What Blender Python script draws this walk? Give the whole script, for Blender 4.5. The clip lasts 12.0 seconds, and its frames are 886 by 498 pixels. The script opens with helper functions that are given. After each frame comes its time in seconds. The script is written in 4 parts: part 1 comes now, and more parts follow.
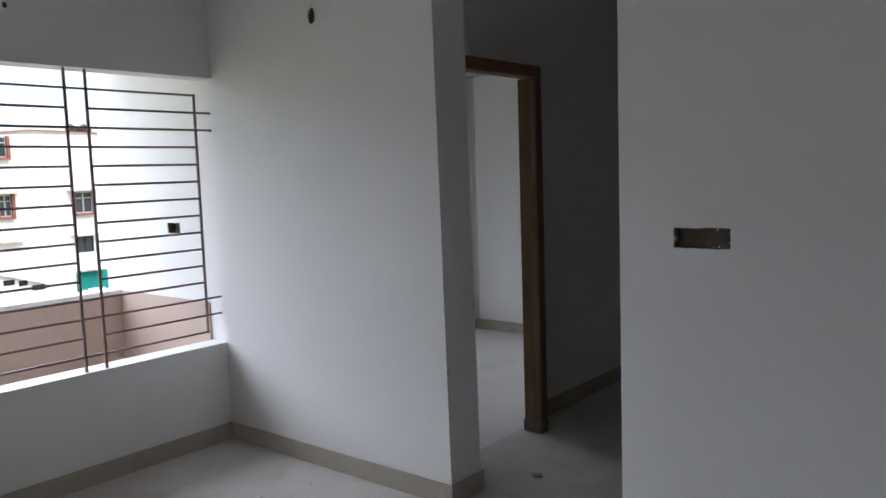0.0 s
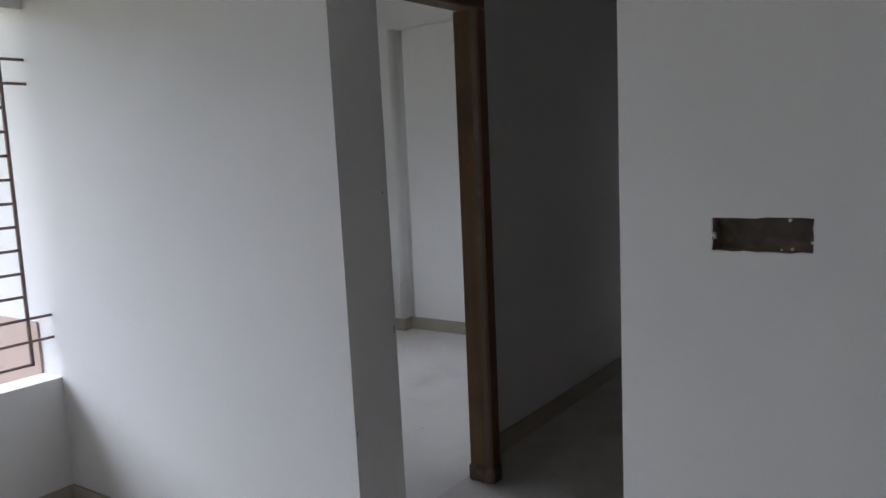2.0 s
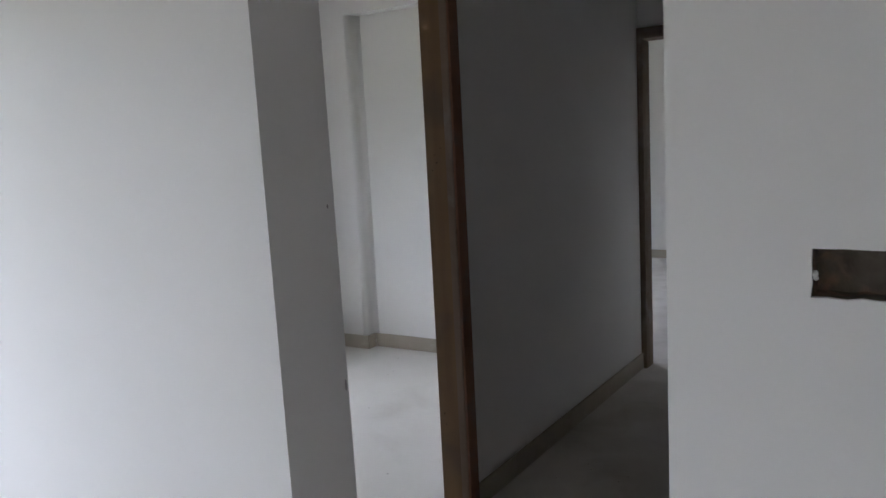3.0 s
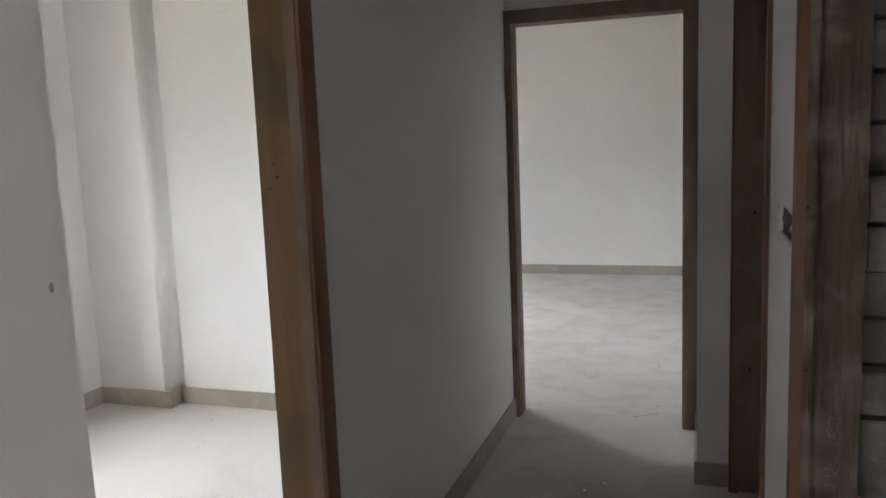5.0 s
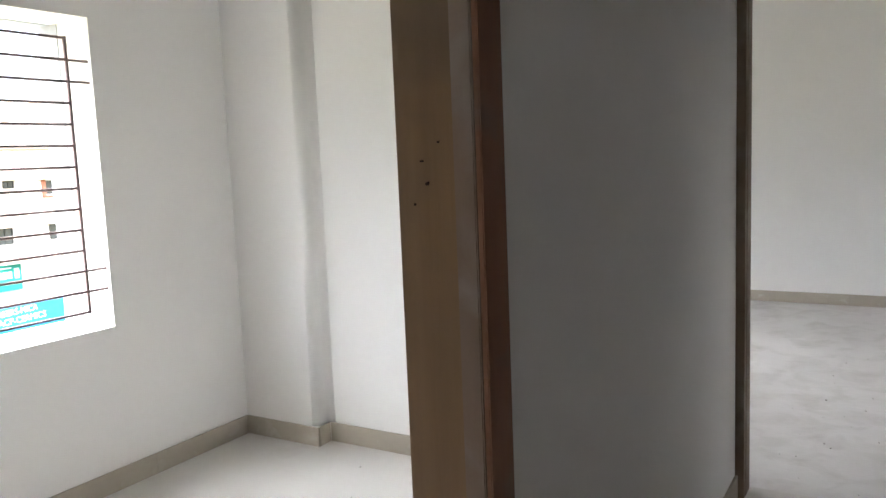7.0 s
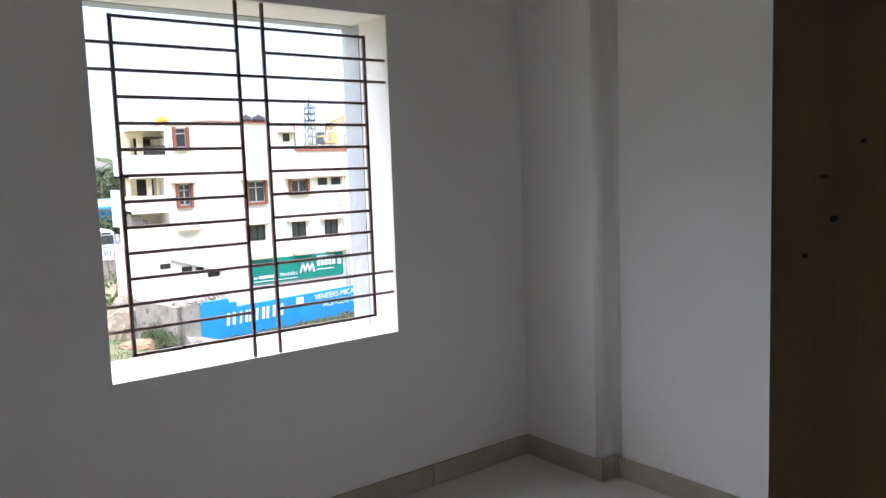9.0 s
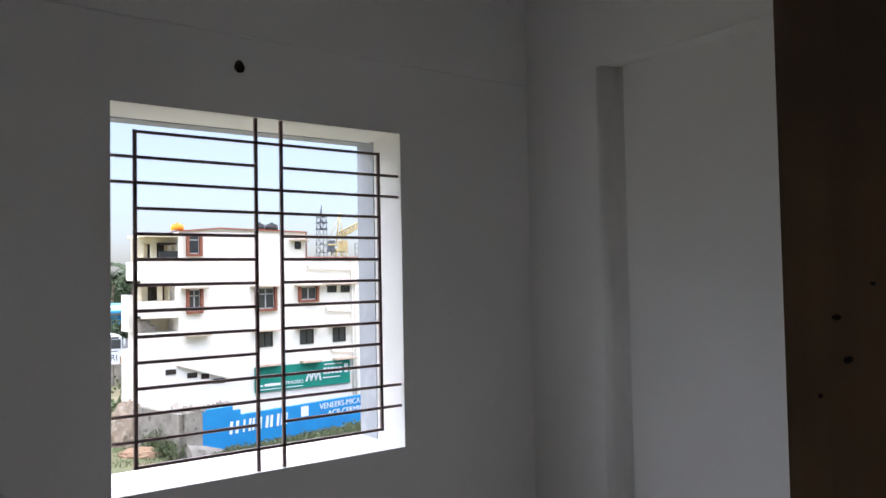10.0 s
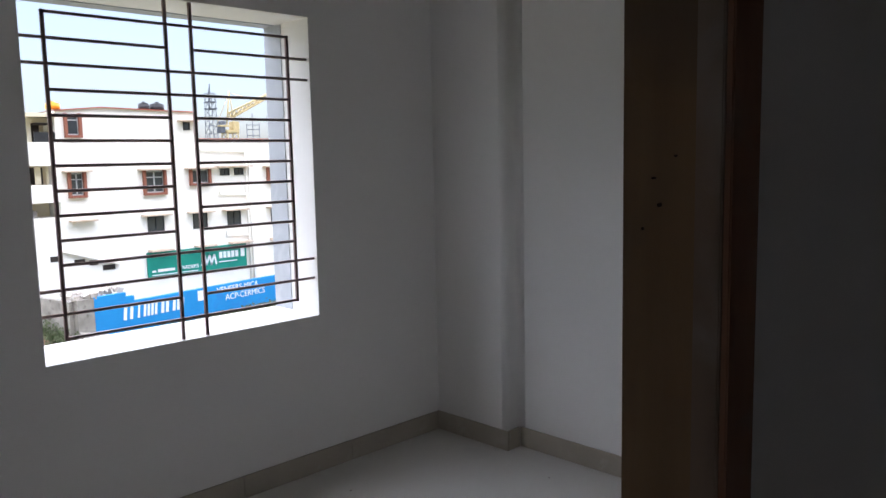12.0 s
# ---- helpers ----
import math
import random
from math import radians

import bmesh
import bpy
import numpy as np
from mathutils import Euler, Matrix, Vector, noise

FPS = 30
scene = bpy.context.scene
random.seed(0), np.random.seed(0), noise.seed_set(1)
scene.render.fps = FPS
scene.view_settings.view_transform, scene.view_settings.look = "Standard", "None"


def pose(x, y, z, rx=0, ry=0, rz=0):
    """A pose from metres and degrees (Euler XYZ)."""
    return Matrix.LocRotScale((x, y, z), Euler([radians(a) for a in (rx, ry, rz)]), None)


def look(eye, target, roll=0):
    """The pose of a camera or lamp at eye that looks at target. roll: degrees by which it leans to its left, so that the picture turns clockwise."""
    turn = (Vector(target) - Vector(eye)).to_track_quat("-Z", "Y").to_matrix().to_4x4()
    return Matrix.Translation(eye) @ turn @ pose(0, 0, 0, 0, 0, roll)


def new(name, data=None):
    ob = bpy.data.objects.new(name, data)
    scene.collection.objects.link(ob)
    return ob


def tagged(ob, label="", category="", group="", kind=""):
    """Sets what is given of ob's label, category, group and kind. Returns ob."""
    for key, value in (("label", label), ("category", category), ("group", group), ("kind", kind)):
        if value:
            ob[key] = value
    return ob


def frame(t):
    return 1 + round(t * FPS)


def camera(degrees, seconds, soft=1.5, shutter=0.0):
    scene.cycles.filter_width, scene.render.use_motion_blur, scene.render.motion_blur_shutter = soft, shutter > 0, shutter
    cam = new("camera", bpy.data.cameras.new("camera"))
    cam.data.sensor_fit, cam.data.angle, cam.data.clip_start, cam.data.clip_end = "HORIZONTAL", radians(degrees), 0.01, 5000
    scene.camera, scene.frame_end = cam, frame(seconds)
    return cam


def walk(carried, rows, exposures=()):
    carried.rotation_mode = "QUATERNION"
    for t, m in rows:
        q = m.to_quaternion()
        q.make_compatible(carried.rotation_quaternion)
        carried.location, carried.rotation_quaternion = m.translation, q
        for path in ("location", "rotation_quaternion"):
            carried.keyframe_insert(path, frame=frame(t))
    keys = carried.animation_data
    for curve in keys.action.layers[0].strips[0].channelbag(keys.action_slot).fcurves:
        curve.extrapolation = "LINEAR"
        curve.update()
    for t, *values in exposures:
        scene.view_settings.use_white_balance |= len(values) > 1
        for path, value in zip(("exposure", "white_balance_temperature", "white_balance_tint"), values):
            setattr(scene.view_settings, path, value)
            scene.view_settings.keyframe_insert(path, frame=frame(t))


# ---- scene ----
cam = camera(59.4, 12.0)
PATH = [
    (0, (2.387, -2.649, 1.524), (1.126, -1.108, 1.326), -1.9),
    (0.5, (2.231, -2.396, 1.509), (1.023, -0.818, 1.288), -2.2),
    (1, (2.09, -2.162, 1.508), (0.895, -0.577, 1.268), -2.2),
    (1.5, (1.912, -1.928, 1.484), (0.738, -0.328, 1.234), -2.1),
    (2, (1.757, -1.694, 1.474), (0.62, -0.069, 1.214), -2.5),
    (2.5, (1.618, -1.443, 1.468), (0.513, 0.203, 1.204), -2.2),
    (3.2, (1.345, -1.116, 1.476), (0.3, 0.568, 1.206), -3.3),
    (4.8, (0.882, -0.452, 1.467), (0.169, 1.397, 1.196), -2.4),
    (5, (0.833, -0.408, 1.472), (0.202, 1.47, 1.197), -2.3),
    (5.5, (0.736, -0.274, 1.464), (0.234, 1.642, 1.184), -2.4),
    (6, (0.668, -0.078, 1.466), (0.008, 1.791, 1.194), -3.0),
    (6.5, (0.598, 0.086, 1.456), (-0.235, 1.888, 1.212), -2.7),
    (7, (0.467, 0.268, 1.441), (-0.556, 1.971, 1.206), -2.3),
    (7.5, (0.378, 0.364, 1.432), (-0.819, 1.951, 1.213), -2.2),
    (9.3, (0.203, 0.573, 1.457), (-1.398, 1.758, 1.274), -1.7),
    (9.5, (0.206, 0.573, 1.461), (-1.385, 1.78, 1.353), -1.4),
    (10, (0.214, 0.554, 1.468), (-1.379, 1.762, 1.541), -1.1),
    (10.5, (0.223, 0.526, 1.465), (-1.366, 1.741, 1.508), -1.0),
    (11, (0.25, 0.478, 1.468), (-1.34, 1.686, 1.372), -0.8),
    (11.5, (0.308, 0.398, 1.466), (-1.261, 1.624, 1.282), -1.1),
    (12, (0.374, 0.359, 1.462), (-1.041, 1.753, 1.228), -1.2),
]
walk(cam, [(t, look(eye, target, roll)) for t, eye, target, roll in PATH], [(0, 2.75, 5650, 13), (2.0, 2.95, 5650, 13), (3.2, 3.62, 5750, 13), (4.8, 4.4, 6100, 12), (5.5, 4.58, 6100, 12), (6.2, 4.7, 6080, 12), (7.0, 4.6, 6080, 12), (7.7, 4.4, 6050, 12), (9.3, 2.48, 5800, 15), (10, 2.24, 5780, 15), (11.3, 2.17, 5750, 15), (12, 2.33, 5750, 15)])

# ---- world, sun, exposure ----
world = bpy.data.worlds.new("sky")
scene.world = world
world.use_nodes = True
wn = world.node_tree
sky = wn.nodes.new("ShaderNodeTexSky")
sky.sky_type = "NISHITA"
sky.sun_disc = False
sky.sun_elevation = radians(78)
sky.sun_rotation = radians(-75)
sky.air_density, sky.dust_density, sky.ozone_density = 1.0, 1.7, 1.0
pale = wn.nodes.new("ShaderNodeHueSaturation")
pale.inputs["Saturation"].default_value = 0.68
wn.links.new(sky.outputs["Color"], pale.inputs["Color"])
wn.links.new(pale.outputs["Color"], wn.nodes["Background"].inputs["Color"])
wn.nodes["Background"].inputs["Strength"].default_value = 0.042

sun = new("sun", bpy.data.lights.new("sun", "SUN"))
sun.data.energy, sun.data.angle, sun.data.color = 2.6, radians(140), (1.0, 0.98, 0.95)
sun.matrix_world = look((-12, 3, 60), (0, 0, 0))


# ---- materials ----
def material(name, c1, c2, scale=3.0, rough=0.8, bump=0.1, bump_scale=60.0, metallic=0.0, stain=None, stretch=(1, 1, 1), stain_scale=1.2, cut=(0.55, 0.7), specular=0.3):
    m = bpy.data.materials.new(name)
    m.use_nodes = True
    nt = m.node_tree
    n, l = nt.nodes, nt.links
    b = n["Principled BSDF"]
    geo = n.new("ShaderNodeNewGeometry")
    mp = n.new("ShaderNodeMapping")
    mp.inputs["Scale"].default_value = stretch
    l.new(geo.outputs["Position"], mp.inputs["Vector"])
    t1 = n.new("ShaderNodeTexNoise")
    t1.inputs["Scale"].default_value, t1.inputs["Detail"].default_value = scale, 6
    l.new(mp.outputs["Vector"], t1.inputs["Vector"])
    ramp = n.new("ShaderNodeMapRange")
    ramp.inputs["From Min"].default_value, ramp.inputs["From Max"].default_value = 0.3, 0.7
    l.new(t1.outputs["Fac"], ramp.inputs["Value"])
    mix = n.new("ShaderNodeMix")
    mix.data_type = "RGBA"
    mix.inputs["A"].default_value, mix.inputs["B"].default_value = (*c1, 1), (*c2, 1)
    l.new(ramp.outputs["Result"], mix.inputs["Factor"])
    colour = mix.outputs["Result"]
    if stain:
        t2 = n.new("ShaderNodeTexNoise")
        t2.inputs["Scale"].default_value, t2.inputs["Detail"].default_value = stain_scale, 8
        t2.inputs["Distortion"].default_value = 0.6
        l.new(geo.outputs["Position"], t2.inputs["Vector"])
        r2 = n.new("ShaderNodeMapRange")
        r2.inputs["From Min"].default_value, r2.inputs["From Max"].default_value = cut
        l.new(t2.outputs["Fac"], r2.inputs["Value"])
        mix2 = n.new("ShaderNodeMix")
        mix2.data_type = "RGBA"
        mix2.inputs["B"].default_value = (*stain, 1)
        l.new(r2.outputs["Result"], mix2.inputs["Factor"])
        l.new(colour, mix2.inputs["A"])
        colour = mix2.outputs["Result"]
    l.new(colour, b.inputs["Base Color"])
    b.inputs["Roughness"].default_value, b.inputs["Metallic"].default_value = rough, metallic
    b.inputs["Specular IOR Level"].default_value = specular
    if bump:
        t3 = n.new("ShaderNodeTexNoise")
        t3.inputs["Scale"].default_value, t3.inputs["Detail"].default_value = bump_scale, 5
        l.new(mp.outputs["Vector"], t3.inputs["Vector"])
        bp = n.new("ShaderNodeBump")
        bp.inputs["Strength"].default_value, bp.inputs["Distance"].default_value = bump, 0.01
        l.new(t3.outputs["Fac"], bp.inputs["Height"])
        l.new(bp.outputs["Normal"], b.inputs["Normal"])
    return m


PAINT = material("wall_paint", (0.835, 0.82, 0.792), (0.802, 0.787, 0.759), 1.3, 0.62, 0.12, 9, stain=(0.775, 0.757, 0.725), stain_scale=0.7, cut=(0.5, 0.75))
CEIL = material("ceiling_paint", (0.8, 0.79, 0.77), (0.77, 0.76, 0.74), 1.0, 0.8, 0.1, 12)
FLOOR = material("dusty_floor", (0.62, 0.59, 0.545), (0.54, 0.51, 0.47), 2.2, 0.7, 0.25, 14, stain=(0.45, 0.42, 0.38), stain_scale=3.0, cut=(0.5, 0.76))
FLOOR_BED = material("dusty_white_floor", (0.69, 0.67, 0.635), (0.63, 0.605, 0.565), 2.0, 0.55, 0.15, 14, stain=(0.54, 0.515, 0.475), stain_scale=1.5, cut=(0.57, 0.75))
FLOOR_END = material("pale_dusty_screed", (0.66, 0.635, 0.61), (0.585, 0.56, 0.535), 1.4, 0.75, 0.35, 10, stain=(0.49, 0.465, 0.432), stain_scale=5.0, cut=(0.46, 0.8))
TILE = material("skirting_tile", (0.43, 0.385, 0.31), (0.38, 0.34, 0.275), 5, 0.45, 0.05, 40, stain=(0.5, 0.47, 0.41), stain_scale=9, cut=(0.6, 0.8))
GROUT = material("skirting_grout", (0.36, 0.325, 0.265), (0.31, 0.28, 0.23), 9, 0.9, 0.2, 60)
WOOD_V = material("raw_frame_wood", (0.235, 0.15, 0.076), (0.175, 0.108, 0.056), 2.4, 0.62, 0.2, 9, stain=(0.12, 0.088, 0.06), stretch=(7, 7, 0.45), stain_scale=3.6, cut=(0.5, 0.76))
WOOD_H = material("raw_head_wood", (0.25, 0.165, 0.1), (0.18, 0.115, 0.07), 3.2, 0.65, 0.35, 9, stain=(0.2, 0.165, 0.13), stretch=(1.5, 1.5, 14), stain_scale=5, cut=(0.5, 0.75))
WOOD_G = material("cement_stained_wood", (0.25, 0.18, 0.13), (0.18, 0.128, 0.093), 2.2, 0.7, 0.2, 7, stain=(0.265, 0.235, 0.205), stretch=(6, 6, 0.8), stain_scale=7, cut=(0.5, 0.8))
WOOD_O = material("fresh_orange_wood", (0.23, 0.115, 0.065), (0.175, 0.085, 0.048), 2.4, 0.65, 0.12, 7, stain=(0.16, 0.12, 0.095), stain_scale=8, cut=(0.52, 0.75), stretch=(6, 6, 0.8))
WOOD_D = material("dirty_dark_wood", (0.145, 0.1, 0.068), (0.085, 0.06, 0.042), 2.6, 0.8, 0.45, 9, stain=(0.235, 0.195, 0.155), stretch=(8, 8, 0.7), stain_scale=7, cut=(0.5, 0.68))
DARK = material("nail_hole", (0.02, 0.014, 0.01), (0.03, 0.02, 0.014), 20, 0.9, 0)
CHALK = material("chalk", (0.33, 0.31, 0.28), (0.22, 0.2, 0.175), 60, 0.95, 0.2, 200)
IRON = material("grille_primer", (0.29, 0.205, 0.185), (0.22, 0.15, 0.135), 30, 0.55, 0.15, 120, stain=(0.24, 0.13, 0.085), stain_scale=14, cut=(0.6, 0.75))
CEMENT = material("rough_cement", (0.2, 0.17, 0.13), (0.12, 0.1, 0.08), 18, 0.95, 0.8, 45, stain=(0.3, 0.2, 0.15), stain_scale=16, cut=(0.55, 0.7))
BRICKM = material("cement_block", (0.34, 0.31, 0.28), (0.26, 0.235, 0.21), 14, 0.95, 0.6, 60)
MORTAR = material("mortar", (0.13, 0.115, 0.1), (0.1, 0.085, 0.075), 20, 0.98, 0.6, 60)
PEACH = material("balcony_peach", (0.55, 0.435, 0.36), (0.51, 0.4, 0.33), 2.4, 0.8, 0.25, 30, stain=(0.47, 0.365, 0.3), stain_scale=1.8)
BAND = material("primed_cement", (0.46, 0.48, 0.51), (0.4, 0.42, 0.45), 5, 0.9, 0.15, 40, stain=(0.54, 0.56, 0.58), stain_scale=6, cut=(0.55, 0.75))
WHITE_OUT = material("exterior_white", (0.8, 0.8, 0.79), (0.75, 0.75, 0.74), 2.0, 0.85, 0.3, 22, stain=(0.68, 0.68, 0.67), stain_scale=3.0, cut=(0.6, 0.8))


# ---- mesh helpers ----
BASE = {}


def box(bm, x0, x1, y0, y1, z0, z1, bevel=0.0):
    b = bmesh.new() if bevel else bm
    vs = [b.verts.new(p) for p in ((x0, y0, z0), (x1, y0, z0), (x1, y1, z0), (x0, y1, z0), (x0, y0, z1), (x1, y0, z1), (x1, y1, z1), (x0, y1, z1))]
    for f in ((3, 2, 1, 0), (4, 5, 6, 7), (0, 1, 5, 4), (1, 2, 6, 5), (2, 3, 7, 6), (3, 0, 4, 7)):
        b.faces.new([vs[i] for i in f])
    if bevel:
        bmesh.ops.bevel(b, geom=list(b.edges), offset=bevel, segments=2, affect="EDGES")
        me = bpy.data.meshes.new("tmp")
        b.to_mesh(me)
        b.free()
        bm.from_mesh(me)
        bpy.data.meshes.remove(me)


def boxes(*list_of_boxes, bevel=0.0):
    bm = bmesh.new()
    for b in list_of_boxes:
        box(bm, *b, bevel=bevel)
    return bm


def tube(bm, p, q, r, n=8, r2=None):
    p, q = Vector(p), Vector(q)
    m = (q - p).to_track_quat("Z", "Y").to_matrix()
    rings = []
    for c, rad in ((p, r), (q, r if r2 is None else r2)):
        rings.append([bm.verts.new(c + m @ Vector((math.cos(2 * math.pi * i / n) * rad, math.sin(2 * math.pi * i / n) * rad, 0))) for i in range(n)])
    for i in range(n):
        f = bm.faces.new((rings[0][i], rings[0][(i + 1) % n], rings[1][(i + 1) % n], rings[1][i]))
        f.smooth = True
    bm.faces.new(rings[0][::-1])
    bm.faces.new(rings[1])


def finish(name, bm, mat, loc=(0, 0, 0)):
    bmesh.ops.recalc_face_normals(bm, faces=bm.faces)
    bmesh.ops.translate(bm, verts=bm.verts, vec=-Vector(loc))
    me = bpy.data.meshes.new(name)
    bm.to_mesh(me)
    bm.free()
    me.materials.append(mat)
    ob = new(name, me)
    ob.location = loc
    BASE[ob] = Vector(loc)
    return ob


def solid(name, bm, mat, label, category, kind="structure", loc=(0, 0, 0), group=""):
    return tagged(finish(name, bm, mat, loc), label, category, group, kind)


def thing(name, loc, label, category, group="", kind=""):
    ob = new(name)
    ob.empty_display_size = 0.1
    ob.location = loc
    BASE[ob] = Vector(loc)
    return tagged(ob, label, category, group, kind)


def part(name, bm, mat, parent, label=""):
    """One mesh under a thing, given in world places."""
    ob = finish(name, bm, mat)
    ob.data.transform(Matrix.Translation(-BASE[parent]))
    ob.parent = parent
    BASE[ob] = BASE[parent]
    return tagged(ob, label)


def wall_holes(axis, a0, a1, u0, u1, z0, z1, holes):
    """A wall from a0 to a1 across its thickness, u0 to u1 along, with through openings (u0, u1, z0, z1)."""
    us = sorted({u0, u1, *[h[0] for h in holes], *[h[1] for h in holes]})
    bm = bmesh.new()
    for ua, ub in zip(us, us[1:]):
        cuts = sorted((h[2], h[3]) for h in holes if h[0] <= ua and h[1] >= ub)
        z = z0
        for c0, c1 in cuts + [(z1, z1)]:
            if c0 > z + 1e-6:
                if axis == "x":
                    box(bm, a0, a1, ua, ub, z, c0)
                else:
                    box(bm, ua, ub, a0, a1, z, c0)
            z = c1
    bmesh.ops.remove_doubles(bm, verts=bm.verts, dist=1e-5)
    return bm


CH = 2.92     # ceiling height
DH = 2.1      # door frame height

# ---- setting: floors and ceiling ----
solid("floor", boxes((-1.58, 4.2, -5.0, 0.0, -0.15, 0.0), (-0.1, 1.07, 0.0, 3.62, -0.15, 0.0), (1.07, 2.7, 0.0, 3.62, -0.15, 0.0)), FLOOR, "dusty bare cement-grey floor of the hall and corridor", "floor")
solid("floor_bedroom", boxes((-2.93, -0.1, 0.0, 3.62, -0.15, 0.0)), FLOOR_BED, "pale dusty tiled bedroom floor with paint specks", "floor")
solid("floor_end_room", boxes((-2.93, 2.0, 3.62, 8.0, -0.15, 0.0)), FLOOR_END, "dusty stained grey floor of the end room", "floor")
solid("floor_balcony", boxes((-2.72, -1.58, -4.4, 0.0, -0.17, -0.03)), CEMENT, "bare cement balcony floor", "floor")
solid("ceiling", boxes((-2.93, 4.35, -5.15, 8.0, CH, CH + 0.15)), CEIL, "plain white painted slab ceiling", "ceiling")

# ---- setting: walls ----
pier_wall = solid("wall_hall_north", wall_holes("y", 0.0, 0.225, -2.77, 0.222, 0, CH, [(-1.99, -1.84, 1.196, 1.27), (-0.607, -0.537, 2.255, 2.357)]), PAINT, "white painted plaster wall ending in a square pier", "wall")
for v in pier_wall.data.vertices:      # the pier leans a little out of plumb
    if v.co.x > 0.2:
        v.co.x = 0.225 - 0.011 * v.co.z
S1 = (1.275, 1.486, 1.222, 1.305)
solid("wall_hall_north_2", wall_holes("y", 0.0, 0.15, 1.072, 4.2, 0, CH, [S1]), PAINT, "white painted wall with an empty cut-out switch box", "wall")
LW = (-1.53, -0.001, 0.575, 2.092)
# Last opening is unseen, added to bring more daylight into hall and corridor.
solid("wall_hall_west", wall_holes("x", -1.575, -1.432, -5.0, -0.001, 0, CH, [LW, (-1.095, -1.055, 2.325, 2.365), (-4.4, -2.3, 0.0, 2.2)]), PAINT, "white painted wall with a wide low window opening and an added light opening", "wall")
solid("wall_hall_east", boxes((4.2, 4.35, -5.15, 0.15, 0, CH)), PAINT, "plain white painted wall", "wall")
solid("wall_hall_south", boxes((-1.575, 4.2, -5.15, -5.0, 0, CH)), PAINT, "plain white painted wall", "wall")
solid("wall_corridor_west", wall_holes("x", -0.2, -0.11, 0.225, 3.302, 0, CH, [(0.377, 1.4, 0.0, DH - 0.02)]), PAINT, "white painted corridor wall with a framed doorway", "wall")
solid("wall_end", wall_holes("y", 3.498, 3.62, -0.11, 0.822, 0, CH, [(-0.11, 0.815, 0.0, DH - 0.004)]), PAINT, "white painted wall with a framed doorway", "wall")
solid("pier_corridor", boxes((0.822, 1.13, 2.862, 3.62, 0, CH), bevel=0.006), PAINT, "white painted corner pier", "pier")
S2 = (1.335, 1.625, 1.215, 1.3)
solid("wall_corridor_east", wall_holes("x", 1.012, 1.13, 0.15, 2.862, 0, CH, [(0.15, 1.265, 0.0, DH), (1.9, 2.862, 0.0, DH), S2]), PAINT, "white painted corridor wall with two framed doorways", "wall")
BW = (1.248, 2.443, 0.745, 2.096)
solid("wall_bedroom_west", wall_holes("x", -2.93, -2.572, 0.225, 8.0, 0, CH, [BW, (1.68, 1.75, 2.245, 2.315), (4.9, 6.1, 0.75, 2.1)]), PAINT, "white painted outer wall with barred window openings", "wall")
for band in ((-2.93, -2.79, 2.439, 2.443, 0.745, 2.092), (-2.93, -2.79, 1.248, 1.252, 0.745, 2.092), (-2.93, -2.84, 1.248, 2.443, 2.092, 2.096)):
    solid("reveal_band", boxes(band), BAND, "unpainted grey cement band along the outer window reveal", "window reveal")
solid("wall_bedroom_north", boxes((-2.572, -0.23, 3.302, 3.62, 0, CH), (-0.23, -0.11, 3.302, 3.62, 0, CH)), PAINT, "white painted bedroom wall", "wall")


def column_profile(x0, x1, y0, y1, r, f, z0, z1):
    """A wall column from x0 to x1 with a worn outer corner of radius r and a plaster fillet f against the wall at y1."""
    pts = [(x0, y1 + 0.008), (x0, y0)]
    pts += [(x1 - r + r * math.sin(a), y0 + r - r * math.cos(a)) for a in (math.pi / 2 * i / 6 for i in range(7))]
    pts += [(x1 + f - f * math.cos(a), y1 - f + f * math.sin(a)) for a in (math.pi / 2 * i / 6 for i in range(7))]
    pts.append((x1 + f, y1 + 0.008))
    bm = bmesh.new()
    lo = [bm.verts.new((x, y, z0)) for x, y in pts]
    hi = [bm.verts.new((x, y, z1)) for x, y in pts]
    n = len(pts)
    for i in range(n):
        bm.faces.new((lo[i], lo[(i + 1) % n], hi[(i + 1) % n], hi[i])).smooth = 1 < i < n - 2
    bm.faces.new(lo[::-1])
    bm.faces.new(hi)
    return bm


solid("column_bedroom_foot", boxes((-2.572, -2.082, 3.203, 3.302, 0.0, 0.1)), PAINT, "white painted foot of the corner column", "column")
solid("column_bedroom", column_profile(-2.58, -2.082, 3.203, 3.302, 0.035, 0.035, 0.1, 2.4), PAINT, "white painted shallow corner column", "column")
solid("beam_bedroom", boxes((-2.572, -0.23, 3.203, 3.302, 2.4, CH), (-2.572, -2.563, 0.225, 3.203, 2.4, CH)), PAINT, "white painted beam along the wall head", "beam")
solid("wall_end_room_north", boxes((-2.572, 2.0, 7.86, 8.0, 0, CH)), PAINT, "white painted far wall of the end room", "wall")
solid("wall_end_room_east", wall_holes("x", 0.8, 0.92, 3.62, 7.86, 0, CH, [(6.1, 6.95, 0.0, DH - 0.004)]), PAINT, "white painted wall with a framed doorway", "wall")
solid("column_end_room", boxes((0.717, 0.8, 7.6, 7.86, 0, 2.4)), PAINT, "white painted shallow corner column", "column")
solid("beam_end_room", boxes((0.66, 0.8, 3.62, 7.86, 2.4, CH)), PAINT, "white painted beam along the wall head", "beam")
solid("wall_bath_east", boxes((2.6, 2.72, 0.15, 3.62, 0, CH), (2.0, 2.12, 3.62, 8.0, 0, CH)), CEMENT, "bare cement wall of an unfinished bathroom", "wall")
